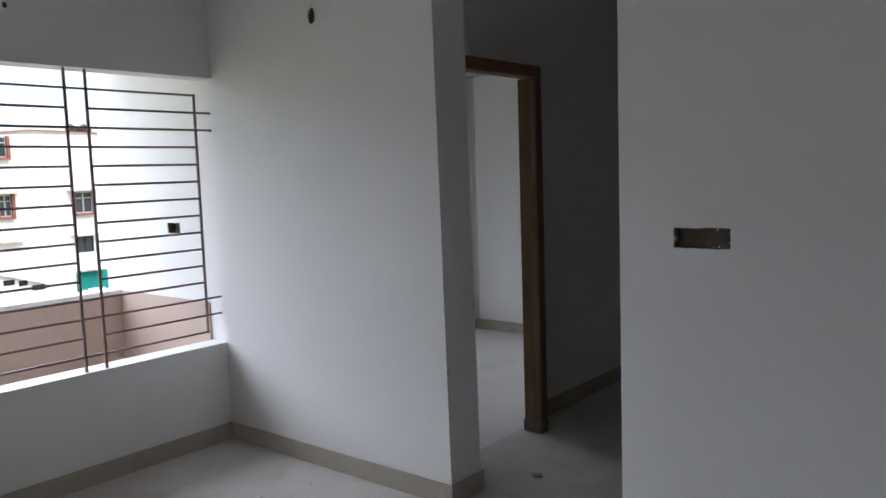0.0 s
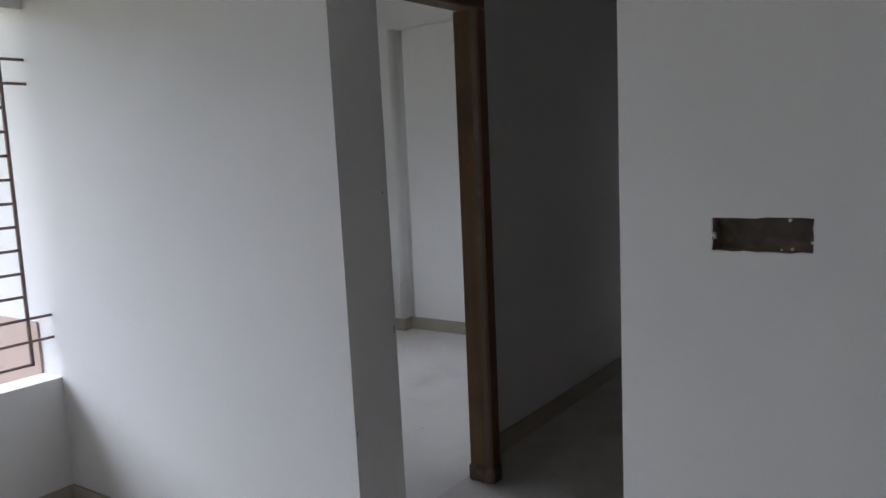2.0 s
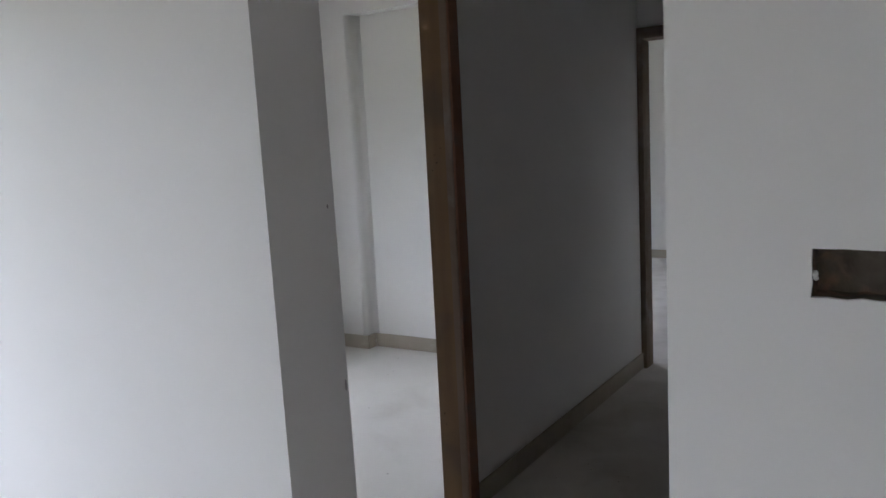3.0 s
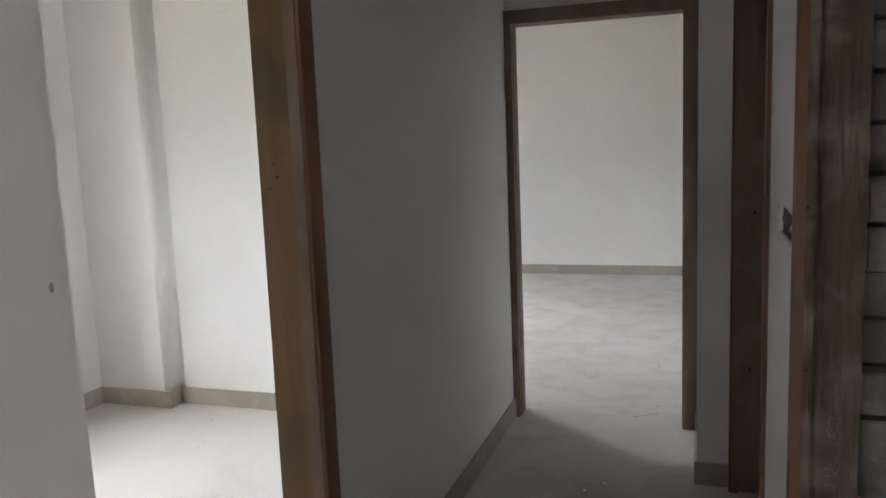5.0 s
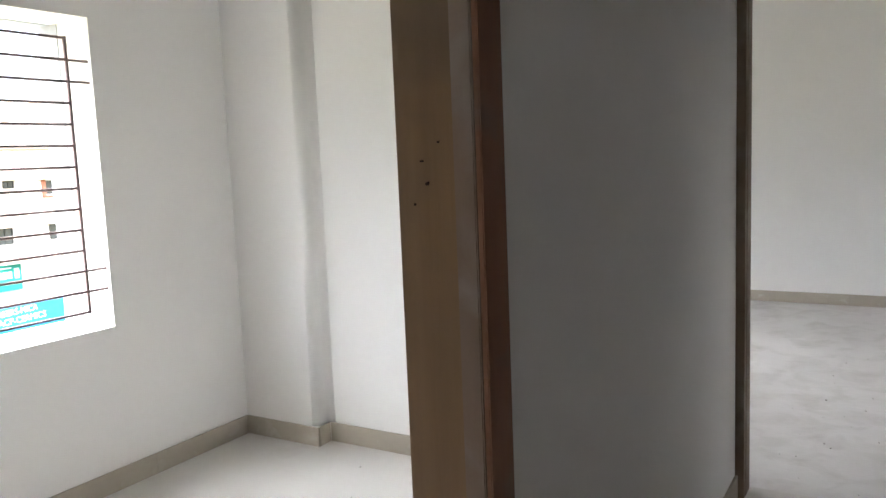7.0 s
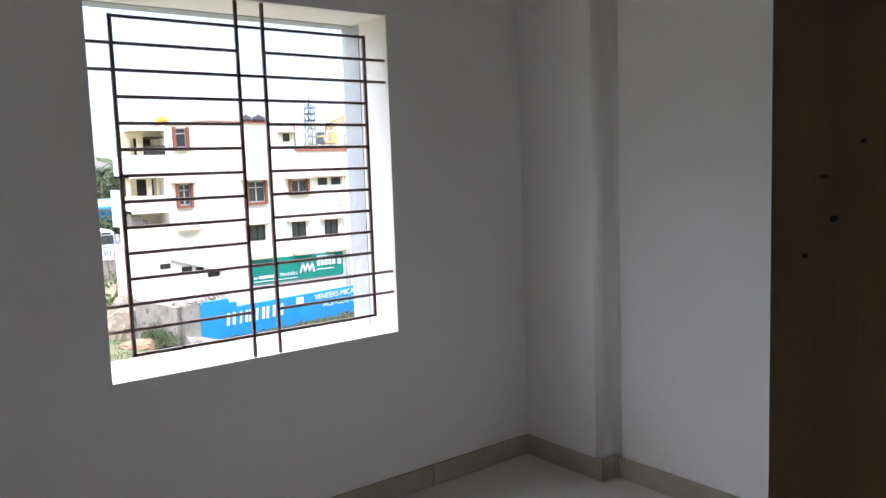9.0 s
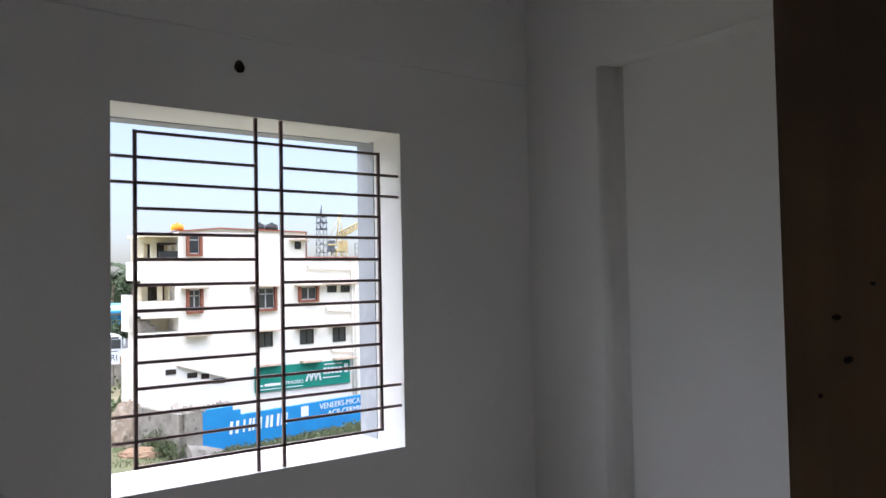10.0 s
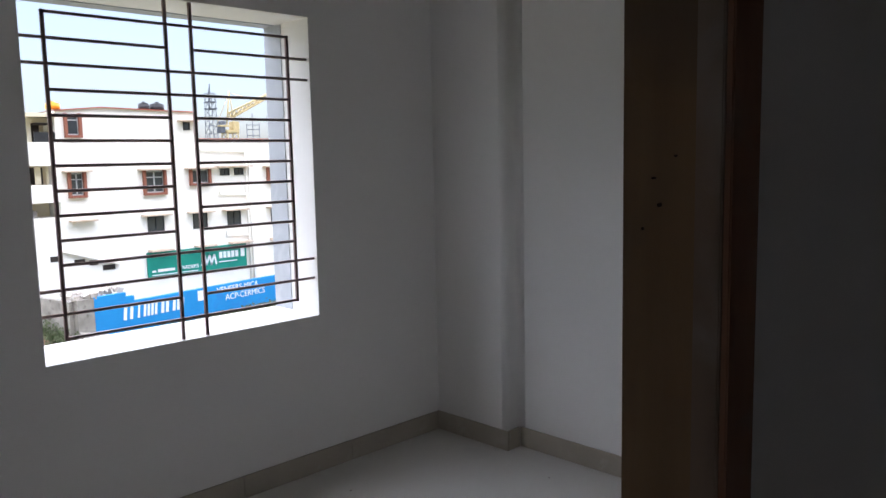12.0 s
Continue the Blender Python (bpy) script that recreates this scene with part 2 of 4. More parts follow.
solid("wall_bath_north", boxes((1.13, 2.6, 3.5, 3.62, 0, CH)), CEMENT, "bare cement wall of an unfinished bathroom", "wall")

# ---- balcony ----
solid("parapet", boxes((-2.735, -2.6, -4.4, 0.0, -0.03, 0.775)), PEACH, "peach plastered balcony parapet", "parapet")
solid("parapet_coping", boxes((-2.75, -2.585, -4.4, 0.0, 0.775, 0.806), bevel=0.004), WHITE_OUT, "white painted parapet coping", "coping")
solid("balcony_dado", boxes((-2.6, -1.58, -0.01, -0.002, -0.03, 0.8)), PEACH, "peach painted band along the balcony wall", "wall band")
# Unseen edge beam, added to hold skylight back from the hall.
solid("added_shading_beam", boxes((-2.735, -2.6, -4.4, 0.0, 2.45, CH)), WHITE_OUT, "white edge beam over the balcony, unseen, added to cut skylight", "beam")
solid("wall_balcony_south", boxes((-2.735, -1.575, -4.55, -4.4, -0.03, CH)), WHITE_OUT, "white exterior wall", "wall")


# ---- door frames ----
def door_frame(name, axis, front, back, u0, u1, label, w=0.06, rebate=0.02, front2=None, dh=DH, mats=(WOOD_V, WOOD_V, WOOD_H), strip=(WOOD_G, WOOD_G, WOOD_G), edge=None, lath=0.008, w_left=None):
    """Two jambs and a head, each with a proud stop strip along its front. front and back bound the depth, u0 and u1 the outer width."""
    lo, hi = min(front, back), max(front, back)
    cx, cy = ((lo + hi) / 2, (u0 + u1) / 2) if axis == "x" else ((u0 + u1) / 2, (lo + hi) / 2)
    d = thing(name, (cx, cy, 0), label, "door frame", kind="structure")
    step = math.copysign(0.036, back - front)
    lip = math.copysign(lath, back - front)
    worn = {"jamb": 0.002, "head": 0.002, "stop_strip": 0.0015, "edge_lath": 0.0015}

    def member(nm, ua, ub, za, zb, mat, strip_mat, inner, f):
        made = None
        pieces = [(f + step, back, rebate, mat, nm), (f + (lip if edge else 0), f + step, 0.0, strip_mat, "stop_strip")]
        if edge:
            pieces.append((f, f + lip, 0.003, edge, "edge_lath"))
        for a, b, cut, m, pn in pieces:
            a, b = min(a, b), max(a, b)
            uu, zz = [ua, ub], [za, zb]
            if inner == "hi":
                uu[1] -= cut
            elif inner == "lo":
                uu[0] += cut
            else:
                zz[0] += cut
            bm = bmesh.new()
            if axis == "x":
                box(bm, a, b, uu[0], uu[1], zz[0], zz[1], bevel=worn[pn])
            else:
                box(bm, uu[0], uu[1], a, b, zz[0], zz[1], bevel=worn[pn])
            if pn == nm:
                made = part(pn, bm, m, d)
            else:
                part(pn, bm, m, made)
    member("jamb", u0, u0 + (w_left or w), 0.0, dh - w, mats[0], strip[0], "hi", front2 if front2 is not None else front)
    member("jamb", u1 - w, u1, 0.0, dh - w, mats[1], strip[1], "lo", front)
    member("head", u0, u1, dh - w, dh, mats[2], strip[2], "z", front)
    return d


solid("wall_return", boxes((-0.122, -0.11, 1.17, 1.4, 0, DH - 0.02)), PAINT, "narrow plaster return beside the door frame", "wall")
solid("wall_nib", boxes((-0.11, -0.02, 0.225, 0.377, 0, 2.02)), PAINT, "narrow plaster nib beside the door frame", "wall")
d1 = door_frame("door_1", "x", 0.047, -0.073, 0.377, 1.122, "raw brown wooden door frame without a shutter, nail holes in it", w=0.064, rebate=0.006, front2=-0.012, dh=2.088, edge=WOOD_O)
d2 = door_frame("door_2", "y", 3.48, 3.6, -0.125, 0.815, "weathered grey-brown wooden door frame without a shutter", w=0.067, w_left=0.05, rebate=-0.002, mats=(WOOD_G, WOOD_G, WOOD_G))
d3 = door_frame("door_3", "x", 0.788, 0.915, 6.1, 6.95, "raw brown wooden door frame without a shutter")
d4 = door_frame("door_4", "x", 0.945, 1.1, 1.9, 2.862, "dark raw wooden door frame without a shutter", front2=1.0, mats=(WOOD_O, WOOD_G, WOOD_G), edge=WOOD_O)
d5 = door_frame("door_5", "x", 1.004, 1.13, 0.15, 1.265, "dark raw wooden door frame with white chalk scrawls", front2=1.045, mats=(WOOD_D, WOOD_D, WOOD_D), strip=(WOOD_G, WOOD_D, WOOD_G), edge=WOOD_O, lath=0.018)


# ---- window grilles ----
def grille(name, x, y0, y1, z0, z1, sill, lintel, wall0, wall1, gaps, label):
    g = thing(name, (x, (y0 + y1) / 2, z0), label, "window grille", "window grilles")
    mid = (y0 + y1) / 2
    m0, m1 = mid - 0.053, mid + 0.053
    n = gaps
    step = (z1 - z0) / n
    r = 0.0065

    def flat(ya, yb, za, zb, nm="bar"):
        part(nm, boxes((x - r, x + r, ya, yb, za, zb), bevel=0.0015), IRON, g)
    for ya in (y0, y1):
        flat(ya - r, ya + r, z0 - r, z1 + r, "frame_upright")
    for ya in (m0, m1):
        flat(ya - r, ya + r, sill - 0.004, lintel + 0.004, "frame_upright")
    for za in (z0, z1):
        flat(y0 - r, y1 + r, za - r * 0.8, za + r * 0.8, "frame_rail")
    for k in range(1, n):
        z = z1 - k * step
        long = k in (1, 2, n - 2, n - 1)
        across = k in (2, 3, n - 3, n - 2)
        a, b = (wall0 - 0.01, wall1 + 0.01) if long else (y0, y1)
        for ya, yb in (((a, b),) if across else ((a, m0), (m1, b))):
            bm = bmesh.new()
            tube(bm, (x, ya, z), (x, yb, z), 0.0062, 8)
            part("bar", bm, IRON, g)
    return g


grille("window_grille", -1.467, -1.43, -0.1, 0.651, 1.994, 0.575, 2.092, -1.53, 0.0, 14, "brown primed iron window grille with horizontal bars over the balcony")
grille("window_grille", -2.597, 1.335, 2.343, 0.829, 2.002, 0.745, 2.096, 1.248, 2.443, 13, "brown primed iron window grille with horizontal bars in the bedroom window")


# ---- cut-out boxes and holes in the walls ----
def cavity(name, origin, u, d, w, h, depth, outline, label, category, crumbs=()):
    """Fills a rectangular gap in a wall (lower corner origin, w along u, h up) with plaster round a ragged outline, and a cement hollow d-wards."""
    o, u, d, v = Vector(origin), Vector(u), Vector(d), Vector((0, 0, 1))
    c = thing(name, o + u * w / 2, label, category)
    n = len(outline)
    cu, cv = w / 2, h / 2
    ring = []
    for a, b in outline:
        k = max(abs(a) / cu, abs(b) / cv)
        ring.append((a / k, b / k))
    for ca, cb in ((-cu, -cv), (cu, -cv), (cu, cv), (-cu, cv)):
        near = min(range(n), key=lambda i: (ring[i][0] - ca) ** 2 + (ring[i][1] - cb) ** 2)
        ring[near] = (ca, cb)

    def at(a, b, depth_):
        return o + u * (cu + a) + v * (cv + b) + d * depth_
    bm = bmesh.new()
    outer = [bm.verts.new(at(a, b, 0)) for a, b in ring]
    inner = [bm.verts.new(at(a, b, 0)) for a, b in outline]
    lip = [bm.verts.new(at(a * 0.995, b * 0.99, 0.008)) for a, b in outline]
    for i in range(n):
        j = (i + 1) % n
        bm.faces.new((outer[i], outer[j], inner[j], inner[i]))
        bm.faces.new((inner[i], inner[j], lip[j], lip[i]))
    part("plaster_rim", bm, PAINT, c)
    bm = bmesh.new()
    rows = []
    rng = random.Random(int(w * 1000))
    for k in range(4):
        f = k / 3
        rows.append([bm.verts.new(at(a * (0.996 - 0.03 * f) + rng.uniform(-0.001, 0.001), b * (0.99 - 0.04 * f) + rng.uniform(-0.001, 0.001), 0.006 + (depth - 0.006) * f)) for a, b in outline])
    for ra, rb in zip(rows, rows[1:]):
        for i in range(n):
            j = (i + 1) % n
            bm.faces.new((ra[i], ra[j], rb[j], rb[i]))
    bm.faces.new(rows[-1])
    part("hollow", bm, CEMENT, c, "rough brown cement hollow")
    for a, b, r in crumbs:
        bm = bmesh.new()
        bmesh.ops.create_icosphere(bm, subdivisions=2, radius=r)
        for q in bm.verts:
            q.co *= rng.uniform(0.75, 1.2)
        bmesh.ops.translate(bm, verts=bm.verts, vec=at(a, b, 0.006))
        part("plaster_crumb", bm, PAINT, c)
    return c


def ragged_rect(w, h, seed, jag=0.002, n=9):
    rng = random.Random(seed)
    pts = []
    corners = [(-w, -h), (w, -h), (w, h), (-w, h)]
    for k in range(4):
        (ax, ay), (bx, by) = corners[k], corners[(k + 1) % 4]
        m = n if k % 2 == 0 else 4
        for i in range(m):
            f = i / m
            pts.append(((ax + (bx - ax) * f) / 2 + rng.uniform(-jag, jag), (ay + (by - ay) * f) / 2 + rng.uniform(-jag, jag)))
    return pts


def ragged_oval(w, h, seed, n=18):
    rng = random.Random(seed)
    return [(math.cos(2 * math.pi * i / n) * w / 2 * rng.uniform(0.85, 1.05), math.sin(2 * math.pi * i / n) * h / 2 * rng.uniform(0.85, 1.05) * (1.15 if i < n / 2 else 0.95)) for i in range(n)]


cavity("switch_box", (S1[0], 0.0, S1[2]), (1, 0, 0), (0, 1, 0), S1[1] - S1[0], S1[3] - S1[2], 0.05, ragged_rect(0.2, 0.072, 3), "empty switch box cut-out with ragged plaster edges", "switch box",
       [(-0.097, -0.002, 0.0055), (-0.095, -0.008, 0.004), (0.06, -0.028, 0.0035), (0.04, -0.03, 0.0025), (0.098, -0.014, 0.004), (0.055, 0.032, 0.004)])
cavity("switch_box", (1.012, S2[0], S2[2]), (0, 1, 0), (1, 0, 0), S2[1] - S2[0], S2[3] - S2[2], 0.05, ragged_rect(0.265, 0.068, 5), "empty switch box cut-out in the corridor wall", "switch box",
       [(-0.09, 0.0, 0.006), (-0.06, -0.01, 0.004)])
cavity("switch_box", (-1.99, 0.0, 1.196), (1, 0, 0), (0, 1, 0), 0.15, 0.074, 0.05, ragged_rect(0.138, 0.066, 8), "small dark socket cut-out in the balcony wall", "switch box")
cavity("conduit_hole", (-0.607, 0.0, 2.255), (1, 0, 0), (0, 1, 0), 0.07, 0.102, 0.08, ragged_oval(0.055, 0.084, 4), "dark ragged conduit hole high in the wall", "wall hole")
cavity("conduit_hole", (-1.432, -1.095, 2.325), (0, 1, 0), (-1, 0, 0), 0.04, 0.04, 0.05, ragged_oval(0.026, 0.03, 9), "small dark conduit hole above the balcony window", "wall hole")
cavity("conduit_hole", (-2.572, 1.68, 2.245), (0, 1, 0), (-1, 0, 0), 0.07, 0.07, 0.08, ragged_oval(0.046, 0.05, 6), "dark ragged conduit hole above the window", "wall hole")


# ---- nail holes, chalk ----
def flat_spot(bm, centre, axis, w, h, seed):
    rng = random.Random(seed)
    c = Vector(centre)
    pts = []
    for i in range(10):
        a = 2 * math.pi * i / 10
        k = rng.uniform(0.7, 1.1)
        pts.append((math.cos(a) * w / 2 * k, math.sin(a) * h / 2 * k))
    mk = (lambda p, e: c + Vector((p[0], e, p[1]))) if axis == "y" else (lambda p, e: c + Vector((e, p[0], p[1]))) if axis == "x" else (lambda p, e: c + Vector((p[0], p[1], e)))
    s = -1 if axis == "y" else 1
    top = [bm.verts.new(mk(p, 0.0012 * s)) for p in pts]
    low = [bm.verts.new(mk((p[0] * 1.1, p[1] * 1.1), -0.001 * s)) for p in pts]
    bm.faces.new(top)
    for i in range(10):
        j = (i + 1) % 10
        bm.faces.new((top[i], top[j], low[j], low[i]))


for k, (x, z, w, h) in enumerate(((-0.116, 1.43, 0.009, 0.005), (-0.109, 1.403, 0.01, 0.008), (-0.092, 1.452, 0.005, 0.005), (-0.128, 1.378, 0.006, 0.006), (-0.13, 0.5, 0.008, 0.01), (-0.125, 0.46, 0.006, 0.006))):
    bm = bmesh.new()
    flat_spot(bm, (x + 0.08, 1.0638, z + 0.007), "y", w * 0.6, h * 0.6, k)
    part("nail_hole", bm, DARK, d1)
part("cement_foot", boxes((-0.076, 0.053, 1.05, 1.126, 0.0, 0.075), bevel=0.006), CEMENT, d1, "cement splashed round the jamb's foot")
for k, (x, z) in enumerate(((1.025, 1.32), (1.028, 1.0), (1.027, 0.72))):
    bm = bmesh.new()
    flat_spot(bm, (x, 1.205, z), "y", 0.005, 0.005, 20 + k)
    part("nail_hole", bm, DARK, d5)
for k, (x, z) in enumerate(((1.03, 1.15), (1.02, 0.52))):
    bm = bmesh.new()
    flat_spot(bm, (x, 2.822, z), "y", 0.012, 0.016, 30 + k)
    part("nail_hole", bm, DARK, d4)


def scrawl(seed, x, y, z, w, h, turns):
    rng = random.Random(seed)
    bm = bmesh.new()
    last = None
    for i in range(40):
        f = i / 39
        p = (x + w * math.sin(f * math.pi * 2 * turns) * (1 - 0.3 * f) + rng.uniform(-0.001, 0.001), y, z + h * (1 - f) + 0.5 * h / turns * math.cos(f * math.pi * 2 * turns))
        if last:
            tube(bm, last, p, 0.0014, 5)
        last = p
    part("chalk_scrawl", bm, CHALK, d5, "white chalk scrawl")


scrawl(1, 1.083, 1.2245, 0.83, 0.012, 0.11, 1.4)
scrawl(2, 1.078, 1.2245, 0.74, 0.018, 0.07, 2.2)
scrawl(3, 1.09, 1.2245, 0.86, 0.006, 0.06, 0.8)


# ---- skirting tiles ----
def skirting(name, axis, at, a0, a1, side, label="beige glazed skirting tiles with thin joints"):
    """A run of tiles on the wall plane axis = at, from a0 to a1, standing out to the given side."""
    th, h, joint = 0.012, 0.1, 0.0025
    lo, hi = sorted((at, at + side * (th - 0.004)))

    def put(bm, a, b, l, hgt, bevel=0.0):
        if axis == "x":
            box(bm, l[0], l[1], a, b, 0.0, hgt, bevel)
        else:
            box(bm, a, b, l[0], l[1], 0.0, hgt, bevel)
    bm = bmesh.new()
    put(bm, a0, a1, (lo, hi), h - 0.003)
    s = solid(name, bm, GROUT, label, "skirting")
    n = max(1, round((a1 - a0) / 0.6))
    step = (a1 - a0) / n
    lo, hi = sorted((at + side * 0.003, at + side * th))
    for i in range(n):
        bm = bmesh.new()
        put(bm, a0 + i * step + (joint / 2 if i else 0), a0 + (i + 1) * step - (joint / 2 if i < n - 1 else 0), (lo, hi), h, 0.0015)
        part("tile", bm, TILE, s)


T = 0.012
for run in (("x", -1.432, -5.0, -T, 1), ("y", 0.0, -1.432, 0.225 + T, -1), ("x", 0.225, 0.0, 0.225 + T, 1), ("x", -0.11, 1.125, 3.48, 1), ("y", 2.862, 0.822 - T, 0.945, -1), ("x", 0.822, 2.862, 3.48, -1),
            ("x", 1.012, 1.265, 1.9, -1), ("y", 0.0, 1.072, 4.2, -1), ("x", -2.572, 0.225, 3.203 - T, 1), ("y", 3.203, -2.572, -2.082 + T, -1), ("x", -2.082, 3.203, 3.302 - T, 1), ("y", 3.302, -2.082 + T, -0.2, -1),
            ("y", 7.86, -2.572, 0.717, -1), ("x", 0.8, 3.62, 6.1, -1), ("x", 0.8, 6.95, 7.6, -1), ("x", 0.717, 7.6, 7.86, -1), ("x", 4.2, -5.0, -T, -1)):
    skirting("baseboard", *run)

# ---- unplastered block wall in the bathroom ----
bw = solid("wall_bath_block", boxes((1.13, 2.6, 1.335, 1.44, 0, CH)), MORTAR, "bare cement block wall with deep open joints", "wall")
rng = random.Random(9)
course = 0.098
for r in range(29):
    z = 0.004 + r * course
    proud = (r // 2) % 2 == 0
    y0 = 1.28 if proud else 1.318
    off = 0.0 if r % 2 else -0.1
    x = 1.135
    first = True
    while x < 2.55:
        w = (0.2 + off if first and off else 0.2)
        bm = boxes((x + 0.004, min(x + w, 2.59) - 0.004, y0 + rng.uniform(-0.003, 0.003), 1.336, z + 0.005, z + course - 0.005), bevel=0.004)
        part("block", bm, BRICKM, bw)
        x += w
        first = False
    
# ---- marks on the floors ----
def floor_crack(name, points, width, label, mat):
    bm = bmesh.new()
    for p, q in zip(points, points[1:]):
        tube(bm, (*p, 0.0), (*q, 0.0), width, 6)
    solid(name, bm, mat, label, "floor crack")


rng = random.Random(4)
crack = [(0.44 + 0.06 * i + rng.uniform(-0.006, 0.006), 3.6 + 0.004 * i * i * 2.4 + rng.uniform(-0.008, 0.008)) for i in range(7)]
SCREED = material("screed_edge", (0.36, 0.335, 0.3), (0.29, 0.265, 0.24), 20, 0.95, 0.5, 60)
floor_crack("floor_crack", crack[1:4], 0.002, "thin curved crack edge in the dusty screed", SCREED)


# ---- scuffs and specks ----
SCUFF = material("grey_scuff", (0.4, 0.38, 0.36), (0.3, 0.28, 0.27), 60, 0.9, 0)
for k, (p, axis, w, h) in enumerate((((0.2105, 0.199, 1.341), "x", 0.005, 0.011), ((0.2155, 0.215, 0.9), "x", 0.006, 0.03), ((0.2205, 0.004, 0.62), "x", 0.006, 0.02))):
    bm = bmesh.new()
    flat_spot(bm, p, axis, w, h, 50 + k)
    solid("wall_scuff", bm, SCUFF, "small dark scuff on the white plaster", "wall mark")
rng = random.Random(31)
DEBRIS = material("plaster_debris", (0.5, 0.47, 0.43), (0.38, 0.35, 0.32), 30, 0.95, 0.3, 80)
bm = bmesh.new()
for x0, x1, y0, y1, n in ((-0.05, 0.75, 3.7, 6.5, 45), (-2.4, -0.3, 1.4, 3.1, 25), (-1.3, 0.9, -0.9, 0.9, 40), (0.0, 0.8, 1.2, 3.4, 30)):
    for _ in range(n):
        r = rng.uniform(0.0015, 0.006)
        m = Matrix.Translation((rng.uniform(x0, x1), rng.uniform(y0, y1), r * 0.4)) @ Matrix.Diagonal((1, rng.uniform(0.5, 1.6), 0.6, 1))
        bmesh.ops.create_icosphere(bm, subdivisions=1, radius=r, matrix=m)
solid("floor_debris", bm, DEBRIS, "scattered plaster crumbs and grit on the floor", "debris", kind="stuff")
bm = bmesh.new()
bmesh.ops.create_icosphere(bm, subdivisions=2, radius=0.03, matrix=Matrix.Translation((0.35, 0.52, 0.004)) @ Matrix.Diagonal((1, 0.7, 0.25, 1)))
for v in bm.verts:
    v.co += Vector((rng.uniform(-0.003, 0.003), rng.uniform(-0.003, 0.003), 0))
solid("plaster_lump", bm, DEBRIS, "small trodden lump of plaster on the floor", "debris", kind="")


# ---- outside: ground, neighbour house, street ----
FACADE = material("neighbour_cream", (0.85, 0.81, 0.74), (0.82, 0.78, 0.71), 0.6, 0.9, 0.2, 8, stain=(0.77, 0.73, 0.65), stain_scale=0.5, cut=(0.55, 0.8))
FACADE_Y = material("neighbour_yellow", (0.74, 0.66, 0.48), (0.69, 0.61, 0.44), 0.7, 0.9, 0.2, 8)
REDWOOD = material("window_surround", (0.28, 0.105, 0.065), (0.23, 0.085, 0.055), 3, 0.75, 0.2, 20)
COPING = material("red_coping", (0.38, 0.12, 0.08), (0.32, 0.1, 0.07), 2, 0.8, 0.2, 20)
SHADE = material("sunshade_slab", (0.6, 0.5, 0.4), (0.5, 0.38, 0.29), 2, 0.85, 0.2, 20)
ALU = material("window_frame", (0.5, 0.5, 0.5), (0.42, 0.42, 0.42), 4, 0.5, 0.05, 40)
GLASS = material("dark_pane", (0.03, 0.035, 0.04), (0.05, 0.055, 0.06), 1, 0.12, 0, specular=0.6)
# Near-black colour stands in for the unlit inside of openings.
PAINTED_DARK = material("painted_dark", (0.03, 0.025, 0.02), (0.045, 0.035, 0.03), 2, 0.95, 0)
GRASS = material("scrub_ground", (0.09, 0.115, 0.045), (0.17, 0.14, 0.085), 0.35, 0.95, 0.5, 3, stain=(0.26, 0.17, 0.1), stain_scale=0.22, cut=(0.55, 0.68))
LEAF = material("scrub_leaf", (0.085, 0.115, 0.05), (0.13, 0.14, 0.075), 2, 0.8, 0.2, 20)
TREE = material("tree_leaf", (0.05, 0.075, 0.038), (0.085, 0.11, 0.055), 1.5, 0.8, 0.2, 10)
BARK = material("palm_bark", (0.2, 0.16, 0.12), (0.14, 0.11, 0.08), 4, 0.95, 0.5, 15)
BLUE = material("blue_wall_paint", (0.02, 0.21, 0.5), (0.025, 0.24, 0.54), 0.8, 0.7, 0.15, 12, stain=(0.03, 0.2, 0.5), stain_scale=1.0)
GREEN = material("green_signboard", (0.015, 0.2, 0.15), (0.02, 0.24, 0.17), 1.0, 0.55, 0)
LETTER = material("white_lettering", (0.75, 0.77, 0.78), (0.68, 0.7, 0.72), 3, 0.7, 0)
GREYWALL = material("raw_compound_wall", (0.3, 0.275, 0.24), (0.2, 0.18, 0.155), 1.2, 0.95, 0.6, 12, stain=(0.13, 0.115, 0.1), stain_scale=1.6)
RUBBLE = material("rubble", (0.48, 0.45, 0.41), (0.33, 0.28, 0.23), 2, 0.95, 0.5, 20)
YELLOW = material("yellow_tank", (0.7, 0.33, 0.02), (0.62, 0.28, 0.02), 3, 0.5, 0)
BLACK = material("black_tank", (0.02, 0.02, 0.022), (0.035, 0.035, 0.035), 3, 0.5, 0.1, 20)
STEEL = material("dark_lattice_steel", (0.1, 0.11, 0.13), (0.14, 0.15, 0.17), 2, 0.6, 0)
# Yellow paled towards tan, with distance haze put into the colour.
CRANE_Y = material("hazy_pale_yellow", (0.58, 0.46, 0.24), (0.5, 0.4, 0.2), 2, 0.6, 0)
BUS = material("bus_white", (0.7, 0.71, 0.72), (0.62, 0.63, 0.64), 1.5, 0.4, 0)
BANK = material("earth_bank", (0.36, 0.28, 0.21), (0.25, 0.2, 0.15), 1.5, 0.95, 0.6, 6, stain=(0.42, 0.38, 0.33), stain_scale=2.2)
NAVY = material("navy_lettering", (0.03, 0.035, 0.09), (0.05, 0.05, 0.11), 3, 0.7, 0)
EARTH = material("orange_earth", (0.34, 0.22, 0.14), (0.27, 0.17, 0.11), 0.8, 0.95, 0.4, 6, stain=(0.3, 0.22, 0.14), stain_scale=1.2)
